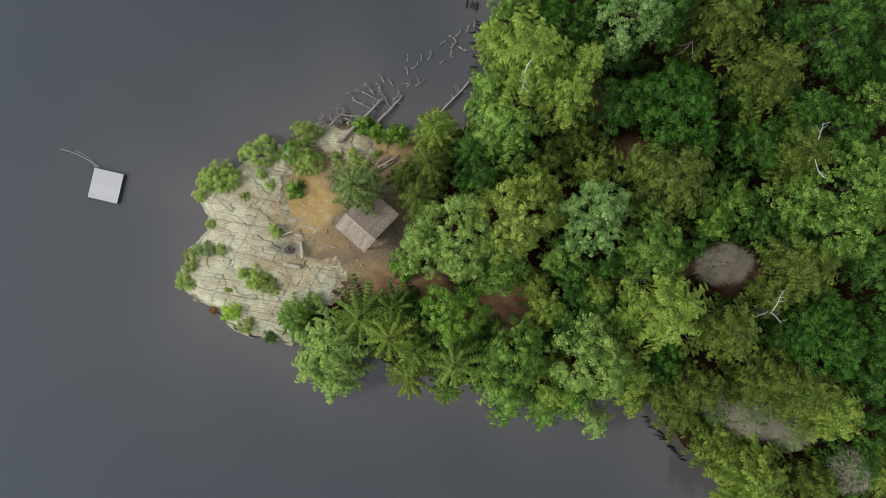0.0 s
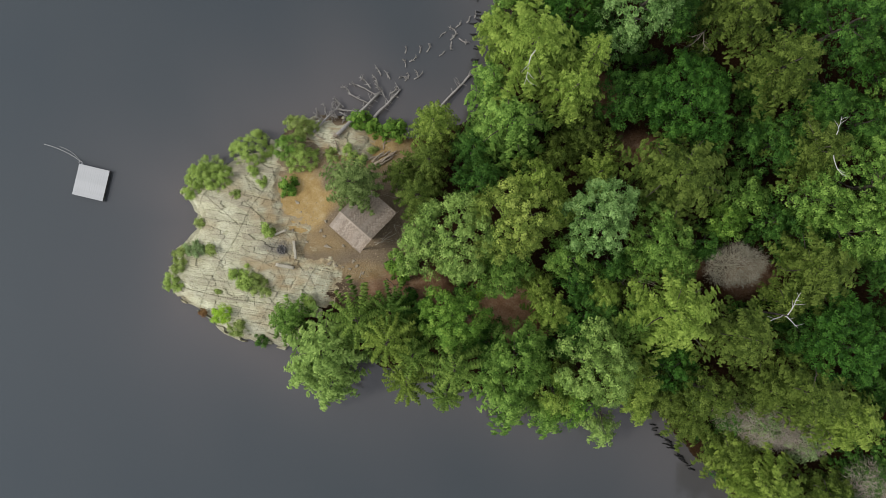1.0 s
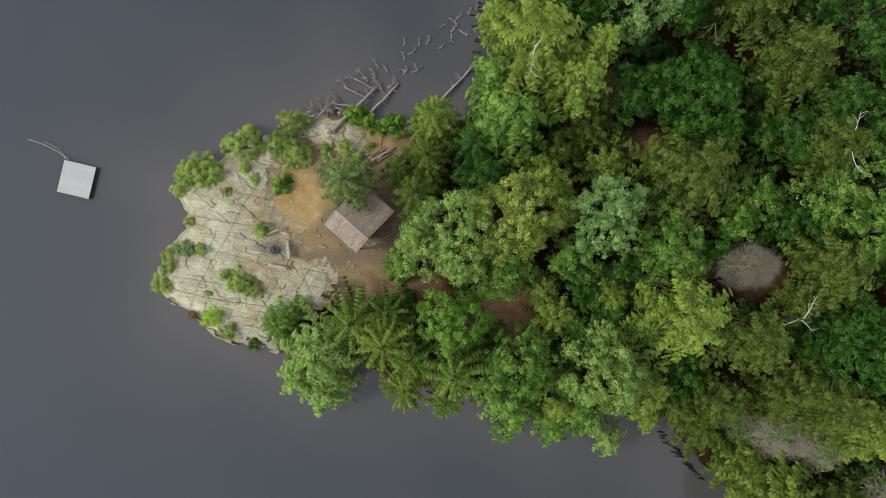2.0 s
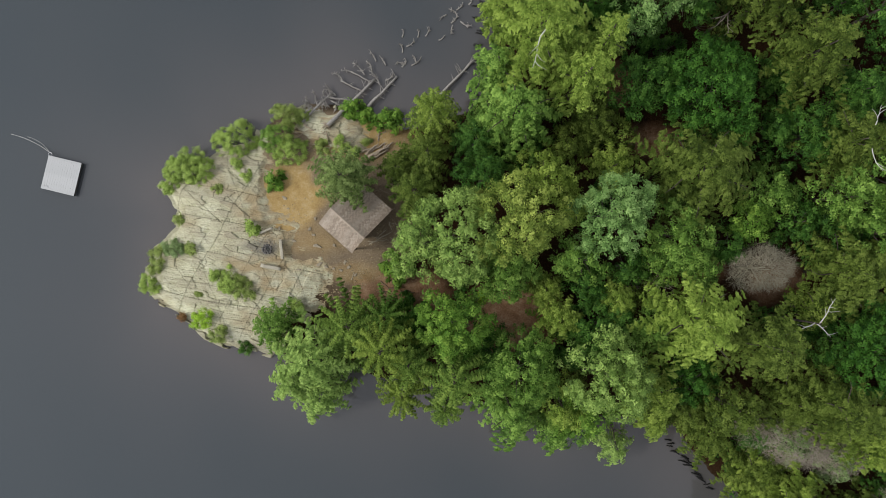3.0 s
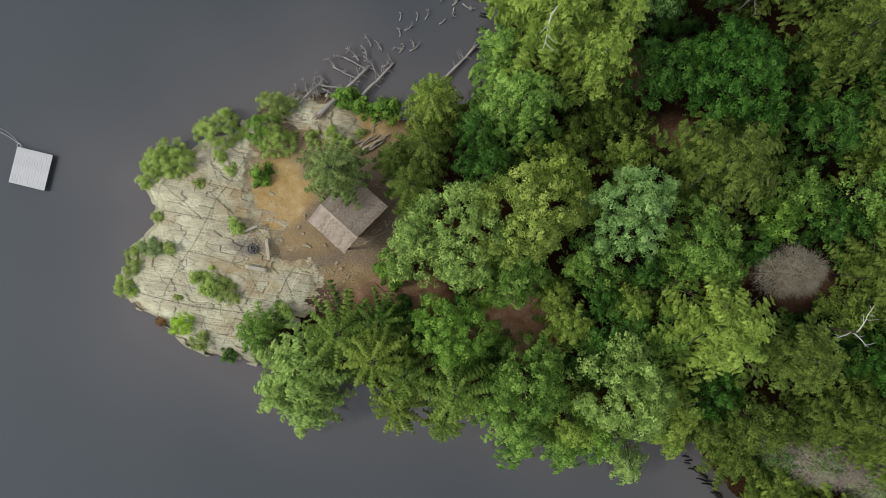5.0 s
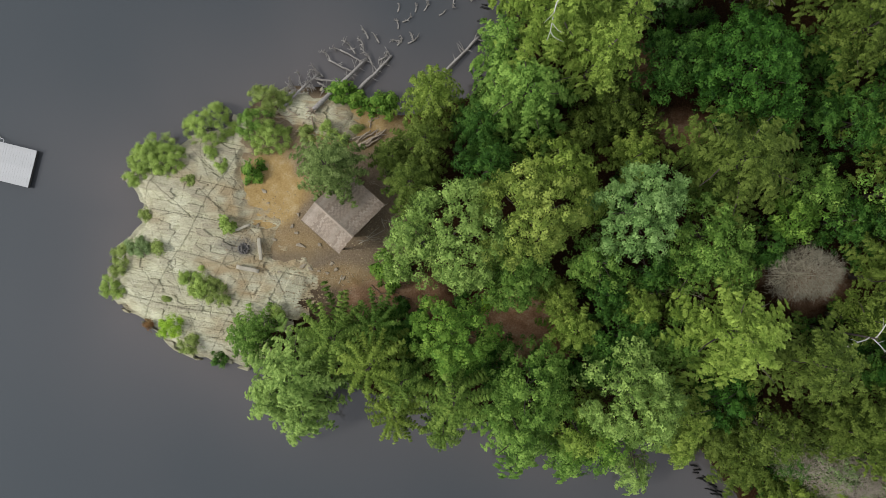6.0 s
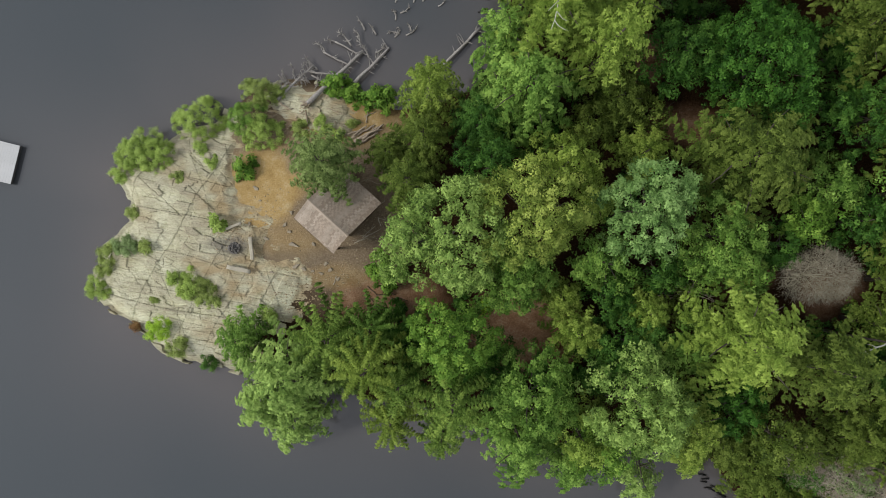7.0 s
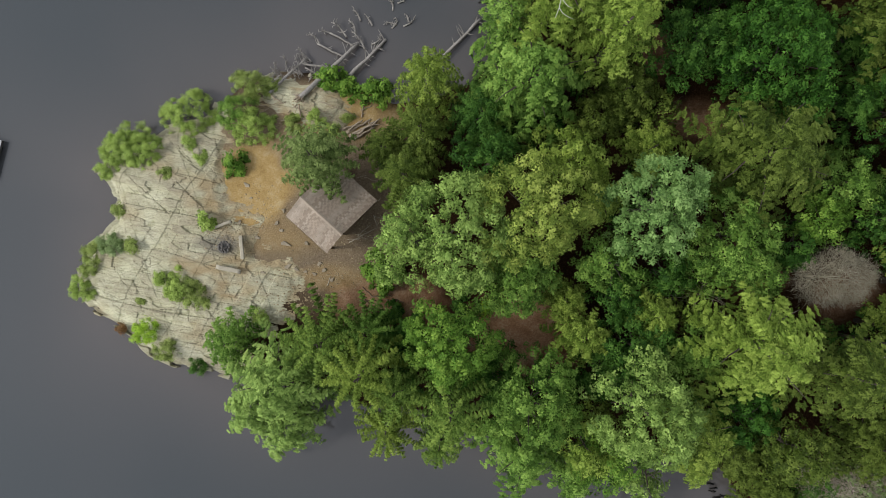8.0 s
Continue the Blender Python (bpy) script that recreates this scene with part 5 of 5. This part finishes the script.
# ---- driftwood and brush ----
def stick(x0, y0, x1, y1, r, mat=DRIFT, lift=0.0, words="weathered driftwood stick piled on the bank", seed=1):
    rng = np.random.default_rng(900 + seed)
    z0, z1 = max(top_z(x0, y0), 0.03), max(top_z(x1, y1), 0.03)
    name = {"thin": "wooden_pole", "brown": "tree_root", "fallen": "fallen_twig", "black": "sodden_root"}.get(words.split()[0], "driftwood")
    ob = tagged(empty(name, x0, y0, z0 + r * 0.6 + lift), words, name.split("_")[-1], "loose sticks and roots")
    d = np.array([x1 - x0, y1 - y0, z1 - z0])
    ln = np.array([d * k for k in np.linspace(0, 1, 7)]) + rng.normal(0, 0.03, (7, 3)) * np.array([1, 1, 0.3])
    lines = [(ln, r * np.linspace(1, 0.55, 7))]
    stem = part("stem", tubes("stem", lines, mat, 6, 0.1, rng), ob)
    for q in ln[2:5:2]:
        part("twig", tubes("twig", [(wander(rng, q, d + rng.normal(0, 0.5, 3) * np.array([1, 1, 0.2]) * np.linalg.norm(d), np.linalg.norm(d) * 0.3, 3, 0.2), r * np.array([0.4, 0.3, 0.2, 0.1]))], mat, 4), stem)


stick(-6.64, 8.24, -4.99, 9.24, 0.12, lift=0.00, seed=0)
stick(-6.38, 7.99, -4.51, 9.17, 0.14, lift=0.04, seed=1)
stick(-6.08, 7.82, -4.68, 8.69, 0.11, lift=0.08, seed=2)
stick(-6.47, 8.41, -5.5, 9.24, 0.08, lift=0.12, seed=3)
stick(-5.82, 8.16, -4.26, 9.34, 0.09, lift=0.16, seed=4)
stick(-5.66, 8.51, -4.51, 8.87, 0.08, lift=0.00, seed=5)
stick(-5.59, 9.41, -5.47, 10.31, 0.05, lift=0.04, seed=6)
stick(-6.9, 8.49, -5.66, 8.98, 0.07, lift=0.08, seed=7)
stick(-10.08, 10.12, -9.81, 9.09, 0.06, lift=0.12, seed=8)
stick(-12.05, 10.82, -11.23, 10.31, 0.06, lift=0.16, seed=9)
stick(-10.46, 10.02, -9.47, 9.61, 0.05, lift=0.00, seed=10)
stick(-10.8, 9.68, -10.17, 10.24, 0.05, lift=0.04, seed=11)
stick(-13.11, 10.29, -12.47, 10.08, 0.05, lift=0.08, seed=12)
stick(-8.5, 10.44, -5.84, 9.4, 0.03, lift=0.12, seed=13)
stick(-6.18, 0.43, -4.32, 1.52, 0.035, LOG, seed=30, words='thin pale pole lying beside the shelter')
stick(-5.63, 0.86, -4.7, 1.73, 0.03, LOG, seed=31, words='thin pale pole lying beside the shelter')
stick(-4.54, 2.37, -4.28, 1.65, 0.03, LOG, seed=32, words='thin pale pole lying beside the shelter')
stick(-6.35, 0.6, -4.82, 0.74, 0.02, LOG, seed=33, words='thin pale pole lying beside the shelter')
stick(-7.71, -2.66, -7.46, -1.97, 0.04, LOG, seed=34, words='thin pale pole lying beside the shelter')
stick(-5.46, -3.72, -4.31, -3.67, 0.055, WALL_LOG, seed=60, words='brown exposed tree root crossing the forest path')
stick(-4.24, -2.82, -3.15, -2.08, 0.055, WALL_LOG, seed=61, words='brown exposed tree root crossing the forest path')
stick(-5.42, -3.17, -4.73, -3.97, 0.055, WALL_LOG, seed=62, words='brown exposed tree root crossing the forest path')
stick(-3.55, -3.57, -2.83, -3.86, 0.055, WALL_LOG, seed=63, words='brown exposed tree root crossing the forest path')
stick(-4.18, -4.34, -2.94, -4.58, 0.055, WALL_LOG, seed=64, words='brown exposed tree root crossing the forest path')
stick(-4.11, -2.81, -3.13, -3.4, 0.055, WALL_LOG, seed=65, words='brown exposed tree root crossing the forest path')
stick(-5.26, -2.74, -4.49, -3.41, 0.055, WALL_LOG, seed=66, words='brown exposed tree root crossing the forest path')
stick(-3.92, -4.38, -2.64, -5, 0.055, WALL_LOG, seed=67, words='brown exposed tree root crossing the forest path')
stick(-4.94, -4.22, -3.54, -4.29, 0.055, WALL_LOG, seed=68, words='brown exposed tree root crossing the forest path')
stick(-3.43, -2.85, -2.67, -2.54, 0.055, WALL_LOG, seed=69, words='brown exposed tree root crossing the forest path')
stick(-3.17, -3.52, -2.32, -3.81, 0.055, WALL_LOG, seed=70, words='brown exposed tree root crossing the forest path')
stick(-4.61, -3.41, -3.47, -3.31, 0.055, WALL_LOG, seed=71, words='brown exposed tree root crossing the forest path')
stick(-4.34, -4.43, -3.07, -4.96, 0.055, WALL_LOG, seed=72, words='brown exposed tree root crossing the forest path')
stick(-3.49, -4.59, -2.77, -4.88, 0.055, WALL_LOG, seed=73, words='brown exposed tree root crossing the forest path')
stick(-5.13, 5.24, -5.74, 4.97, 0.012, LOG, seed=120, words='fallen twig lying on bare soil')
stick(-4.19, 7.67, -4.53, 6.73, 0.013, LOG, seed=121, words='fallen twig lying on bare soil')
stick(-5.8, 0.5, -5.46, -0.72, 0.014, DRIFT, seed=122, words='fallen twig lying on bare soil')
stick(-5.96, 4.14, -6.24, 2.93, 0.022, LOG, seed=123, words='fallen twig lying on bare soil')
stick(-4.42, 0.99, -3.42, 0.22, 0.015, LOG, seed=124, words='fallen twig lying on bare soil')
stick(-4.19, 1.93, -3.81, 0.77, 0.016, DRIFT, seed=125, words='fallen twig lying on bare soil')
stick(-5.74, 0.99, -4.53, 0.77, 0.017, LOG, seed=126, words='fallen twig lying on bare soil')
stick(-5.85, 6.35, -6.84, 5.85, 0.025, DRIFT, seed=127, words='fallen twig lying on bare soil')
stick(-5.91, 3.53, -4.91, 2.81, 0.012, DRIFT, seed=128, words='fallen twig lying on bare soil')
stick(-5.91, 0.72, -6.07, -0.17, 0.019, DRIFT, seed=129, words='fallen twig lying on bare soil')
stick(-5.24, 5.02, -4.25, 4.75, 0.020, DRIFT, seed=130, words='fallen twig lying on bare soil')
stick(-4.08, 2.37, -3.7, 1.93, 0.021, DRIFT, seed=131, words='fallen twig lying on bare soil')
stick(-4.53, 2.21, -3.53, 2.15, 0.023, LOG, seed=132, words='fallen twig lying on bare soil')
stick(-4.08, 6.35, -3.09, 6.24, 0.017, DRIFT, seed=133, words='fallen twig lying on bare soil')
stick(-4.25, 7.45, -3.75, 6.29, 0.015, DRIFT, seed=134, words='fallen twig lying on bare soil')
stick(-4.03, 3.59, -4.47, 3.26, 0.016, LOG, seed=135, words='fallen twig lying on bare soil')
stick(-11.79, 10.8, -12.4, 10.35, 0.029, DEAD, seed=150, words='weathered driftwood stick piled on the bank')
stick(-11.85, 9.25, -12.29, 8.86, 0.044, DEAD, seed=151, words='weathered driftwood stick piled on the bank')
stick(-9.91, 9.25, -8.86, 9.02, 0.039, DRIFT, seed=152, words='weathered driftwood stick piled on the bank')
stick(-4.93, 10.3, -5.7, 9.91, 0.031, DEAD, seed=153, words='weathered driftwood stick piled on the bank')
stick(-11.29, 9.08, -10.52, 8.97, 0.049, DRIFT, seed=154, words='weathered driftwood stick piled on the bank')
stick(-10.57, 10.96, -9.97, 10.63, 0.021, DEAD, seed=155, words='weathered driftwood stick piled on the bank')
stick(-11.02, 10.35, -12.07, 10.19, 0.031, DRIFT, seed=156, words='weathered driftwood stick piled on the bank')
stick(-8.8, 10.63, -9.8, 9.58, 0.029, DRIFT, seed=157, words='weathered driftwood stick piled on the bank')
stick(-12.12, 10.13, -13.01, 9.36, 0.031, DRIFT, seed=158, words='weathered driftwood stick piled on the bank')
stick(-7.36, 10.63, -7.7, 9.63, 0.030, DRIFT, seed=159, words='weathered driftwood stick piled on the bank')

# Black sticks added to stand in for the bank's dark reflection in the water.
REFLECTION = plain("bank_reflection", (0.012, 0.011, 0.010), 0.6)
stick(20.47, -16.81, 19.91, -16.75, 0.082, REFLECTION, seed=200, words='black sodden root at the water edge')
stick(20.7, -17.09, 20.19, -17.14, 0.065, REFLECTION, seed=201, words='black sodden root at the water edge')
stick(20.58, -17.37, 20.08, -17.31, 0.052, REFLECTION, seed=202, words='black sodden root at the water edge')
stick(21.2, -17.71, 20.53, -17.76, 0.063, REFLECTION, seed=203, words='black sodden root at the water edge')
stick(20.92, -17.82, 20.42, -17.82, 0.083, REFLECTION, seed=204, words='black sodden root at the water edge')
stick(21.54, -17.71, 20.87, -17.6, 0.069, REFLECTION, seed=205, words='black sodden root at the water edge')
stick(21.2, -18.1, 20.81, -17.82, 0.058, REFLECTION, seed=206, words='black sodden root at the water edge')
stick(21.99, -18.44, 21.32, -18.1, 0.079, REFLECTION, seed=207, words='black sodden root at the water edge')
stick(21.83, -18.5, 21.43, -18.16, 0.086, REFLECTION, seed=208, words='black sodden root at the water edge')
stick(21.99, -18.61, 21.6, -18.16, 0.065, REFLECTION, seed=209, words='black sodden root at the water edge')
stick(21.94, -18.84, 21.15, -18.55, 0.070, REFLECTION, seed=210, words='black sodden root at the water edge')
stick(22.56, -18.95, 21.94, -18.67, 0.075, REFLECTION, seed=211, words='black sodden root at the water edge')
stick(22.33, -19.12, 21.54, -18.95, 0.074, REFLECTION, seed=212, words='black sodden root at the water edge')
stick(22.5, -19.23, 21.88, -18.78, 0.065, REFLECTION, seed=213, words='black sodden root at the water edge')
stick(23.07, -19.91, 22.28, -19.68, 0.090, REFLECTION, seed=214, words='black sodden root at the water edge')
stick(23.29, -20.13, 22.67, -20.02, 0.060, REFLECTION, seed=215, words='black sodden root at the water edge')
stick(23.18, -19.96, 22.56, -19.51, 0.069, REFLECTION, seed=216, words='black sodden root at the water edge')
stick(23.29, -20.25, 22.78, -20.08, 0.057, REFLECTION, seed=217, words='black sodden root at the water edge')
stick(23.52, -20.58, 22.84, -20.08, 0.069, REFLECTION, seed=218, words='black sodden root at the water edge')
stick(24.08, -20.64, 23.35, -20.75, 0.058, REFLECTION, seed=219, words='black sodden root at the water edge')
stick(24.25, -21.15, 23.63, -20.98, 0.073, REFLECTION, seed=220, words='black sodden root at the water edge')
stick(24.19, -21.2, 23.74, -20.87, 0.050, REFLECTION, seed=221, words='black sodden root at the water edge')
stick(3.5, 14.55, 2.82, 14.49, 0.084, REFLECTION, seed=222, words='black sodden root at the water edge')
stick(3.1, 14.21, 2.37, 13.93, 0.055, REFLECTION, seed=223, words='black sodden root at the water edge')
stick(3.05, 14.32, 2.48, 14.55, 0.085, REFLECTION, seed=224, words='black sodden root at the water edge')
stick(3.1, 13.76, 2.59, 13.82, 0.059, REFLECTION, seed=225, words='black sodden root at the water edge')
stick(3.16, 13.76, 2.43, 13.76, 0.052, REFLECTION, seed=226, words='black sodden root at the water edge')
stick(3.61, 13.31, 2.93, 13.65, 0.069, REFLECTION, seed=227, words='black sodden root at the water edge')
stick(3.55, 13.48, 2.88, 13.7, 0.078, REFLECTION, seed=228, words='black sodden root at the water edge')
stick(3.16, 13.14, 2.65, 12.97, 0.062, REFLECTION, seed=229, words='black sodden root at the water edge')
stick(3.67, 22.73, 3.21, 22.78, 0.070, REFLECTION, seed=230, words='black sodden root at the water edge')
stick(3.83, 22.33, 3.16, 22.45, 0.072, REFLECTION, seed=231, words='black sodden root at the water edge')
stick(3.72, 21.88, 3.21, 22.05, 0.090, REFLECTION, seed=232, words='black sodden root at the water edge')
stick(3.27, 21.66, 2.54, 21.6, 0.068, REFLECTION, seed=233, words='black sodden root at the water edge')
stick(3.16, 20.58, 2.59, 20.64, 0.066, REFLECTION, seed=234, words='black sodden root at the water edge')
stick(3.21, 20.42, 2.71, 20.64, 0.078, REFLECTION, seed=235, words='black sodden root at the water edge')
stick(3.44, 19.4, 2.99, 19.51, 0.069, REFLECTION, seed=236, words='black sodden root at the water edge')
stick(3.55, 19.12, 2.93, 19.23, 0.079, REFLECTION, seed=237, words='black sodden root at the water edge')
stick(3.38, 18.16, 2.65, 18.16, 0.084, REFLECTION, seed=238, words='black sodden root at the water edge')
stick(2.43, 24.87, 2.31, 24.08, 0.075, REFLECTION, seed=239, words='black sodden root at the water edge')
stick(2.82, 24.48, 2.76, 24.08, 0.062, REFLECTION, seed=240, words='black sodden root at the water edge')
stick(2.48, 24.64, 2.37, 24.25, 0.088, REFLECTION, seed=241, words='black sodden root at the water edge')
stick(2.93, 24.76, 3.05, 23.97, 0.058, REFLECTION, seed=242, words='black sodden root at the water edge')
stick(3.16, 24.48, 3.33, 24.02, 0.063, REFLECTION, seed=243, words='black sodden root at the water edge')
stick(3.44, 24.7, 3.21, 24.02, 0.074, REFLECTION, seed=244, words='black sodden root at the water edge')
stick(3.38, 24.25, 3.33, 23.69, 0.075, REFLECTION, seed=245, words='black sodden root at the water edge')
stick(3.44, 24.48, 3.27, 23.97, 0.088, REFLECTION, seed=246, words='black sodden root at the water edge')


# ---- dead trees and brush in the wood ----
def twig_ball(x, y, R, h, count, mat, name, words, base=0.0, r=0.018, flat=1.0, seed=1, turn=0.0, lean=0.0):
    """A leafless dead crown: a stem and many fine curving twigs."""
    rng = np.random.default_rng(7000 + seed)
    g = land_z(x, y)
    ob = tagged(empty(name, x, y, g - 0.05, turn), words, "dead tree", "dead trees of the wood")
    H = h - g
    part("trunk", tubes("trunk", [([(0, 0, 0), (0.1, 0, H * 0.4), (0.05, 0.1, H * 0.9)], [0.12, 0.09, 0.03])], mat, 7), ob)
    an, rho = rng.uniform(0, 6.3, count), np.sqrt(rng.uniform(0, 1, count))
    rr = R * rho * (1 + 0.09 * np.sin(2 * an + seed) + 0.05 * np.sin(5 * an) + rng.normal(0, 0.06, count)) * 0.85
    z = np.maximum(base + (H - base) * (1 - rho ** 2.2) ** 0.6 - rng.exponential(0.22, count) + 0.22 * Waves(seed, 2.4)(rr * np.cos(an), rr * np.sin(an)), 0.1)
    p = np.stack([rr * np.cos(an), rr * np.sin(an) * flat, z], -1)
    az = an + rng.normal(0, 1.0, count)
    d = np.stack([np.cos(az) + lean, np.sin(az), rng.normal(-0.2, 0.3, count)], -1)
    d /= np.linalg.norm(d, axis=1)[:, None]
    side = np.stack([-d[:, 1], d[:, 0], rng.normal(0, 0.3, count)], -1)
    bow = side * rng.normal(0, 0.16, (count, 1))
    side = side * r * rng.uniform(0.6, 1.4, (count, 1))
    ln = rng.uniform(0.3, 0.8, (count, 1))
    mid, tip = p + d * ln * 0.5 + bow * ln, p + d * ln * 0.95 - np.array([0, 0, 0.10])
    halves = [np.stack([p + side, mid, p - side], 1), np.stack([mid + side * 0.8, tip, mid - side * 0.8], 1)]
    tagged(part("twig_mass", leaf_mesh("twig_mass", np.concatenate(halves), mat), ob), kind="stuff")
    for i in range(6):
        an = i * 1.05
        part("limb", tubes("limb", [(wander(rng, (0, 0, (H - 0.6) * rng.uniform(0.3, 0.7)), (math.cos(an), math.sin(an), 0.4), R * 0.9, 4, 0.15), [0.035, 0.03, 0.025, 0.02, 0.01])], mat, 5), ob)
    return ob


def bare_tree(x, y, h, R, count, words, mat=PALE_WOOD, seed=1, spread=6.3, start=0.0, r=0.06):
    """A dead tree with a few thick bleached branches."""
    rng = np.random.default_rng(8000 + seed)
    g = land_z(x, y)
    ob = tagged(empty("dead_tree", x, y, g - 0.05), words, "dead tree", "dead trees of the wood")
    H = h - g
    part("trunk", tubes("trunk", [([(0, 0, 0), (0.1, 0, H * 0.5), (0, 0.1, H)], [0.13, 0.09, 0.05])], BARK, 7), ob)
    for i in range(count):
        an = start + spread * (i + rng.uniform(-0.2, 0.2)) / count
        ln = wander(rng, (0, 0.1, H * rng.uniform(0.9, 1.0)), (math.cos(an), math.sin(an), 0.05), R * rng.uniform(0.6, 1.1), 6, 0.16)
        lines = [(ln, r * np.linspace(1, 0.3, 7))]
        for q in ln[2:6]:
            a2 = an + rng.choice([-1, 1]) * rng.uniform(0.5, 1.1)
            lines.append((wander(rng, q, (math.cos(a2), math.sin(a2), rng.uniform(-0.1, 0.3)), R * rng.uniform(0.15, 0.4), 4, 0.2), r * np.array([0.5, 0.4, 0.3, 0.2, 0.1])))
        part("branch", tubes("branch", lines, mat, 5), ob)
    return ob


GREY_TWIG = make_bark("grey_twig", (0.25, 0.21, 0.16), (0.47, 0.41, 0.33))
BROWN_TWIG = make_bark("brown_twig", (0.19, 0.17, 0.115), (0.44, 0.395, 0.295))
twig_ball(25.24, -1.37, 2.75, 7.6, 4200, BROWN_TWIG, "bare_tree", "grey brown leafless tree with a round crown of fine twigs", 4.4, 0.010, 0.76, seed=1, lean=0.5)
twig_ball(28.79, -15.76, 3.3, 6.6, 3000, GREY_TWIG, "dead_conifer", "grey dead conifer with bare drooping twigs", 3.0, 0.014, 0.7, seed=2)
twig_ball(32.13, -16.63, 2.6, 6.6, 1600, GREY_TWIG, "dead_conifer", "grey dead conifer with bare drooping twigs", 3.0, 0.014, 0.7, seed=3)
twig_ball(25.62, -14.82, 1.6, 5.5, 900, GREY_TWIG, "dead_conifer", "grey dead conifer with bare drooping twigs", 3.0, 0.013, 0.9, seed=4)
twig_ball(36.74, -20.22, 2.2, 8.2, 1200, GREY_TWIG, "dead_conifer", "grey dead conifer with bare drooping twigs", 4.0, 0.013, 0.9, seed=5)
bare_tree(27.8, -5.4, 10.4, 2.1, 3, "bleached white dead tree with crooked bare branches", seed=6, spread=4.4, start=-1.9, r=0.052)
bare_tree(17.3, -2.75, 4.2, 2.2, 8, "fallen tangle of bare grey brown branches", GREY_TWIG, seed=2, r=0.035)
bare_tree(22.25, 18.47, 7.5, 2.2, 3, "thin grey dead tree with bare drooping branches", GREY_TWIG, seed=3, spread=1.6, start=3.8, r=0.035)
bare_tree(17.9, -2.6, 3.8, 1.9, 9, "fallen tangle of bare grey brown branches", GREY_TWIG, seed=4, r=0.035)
bare_tree(16.6, -3.18, 2.4, 1.6, 8, "fallen tangle of bare grey brown branches", GREY_TWIG, seed=5, r=0.03)
shrub(-6.64, 9.35, 0.55, 0.4, "tan", words="%s low brush on the bank above fallen trees")
shrub(-7.7, 8.45, 0.8, 0.7, "fresh", words="%s low brush on the bank above fallen trees")
shrub(-10.31, 8.81, 0.9, 0.6, "tan", words="%s low brush on the bank above fallen trees")
shrub(-12.32, 9.02, 0.7, 0.5, "fresh", words="%s low brush on the bank above fallen trees")
shrub(-2.36, -6, 2.0, 2.6, "dark", "herb", words="%s leafy undergrowth beside the forest path")
shrub(-3.33, -5.34, 1.5, 2.0, "dark", "herb", words="%s leafy undergrowth beside the forest path")
shrub(3.58, -4.04, 0.6, 1.2, "lime", "herb", words="%s leafy undergrowth beside the forest path")
shrub(1.92, -4.66, 1.4, 1.8, "dark", "herb", words="%s leafy undergrowth beside the forest path")
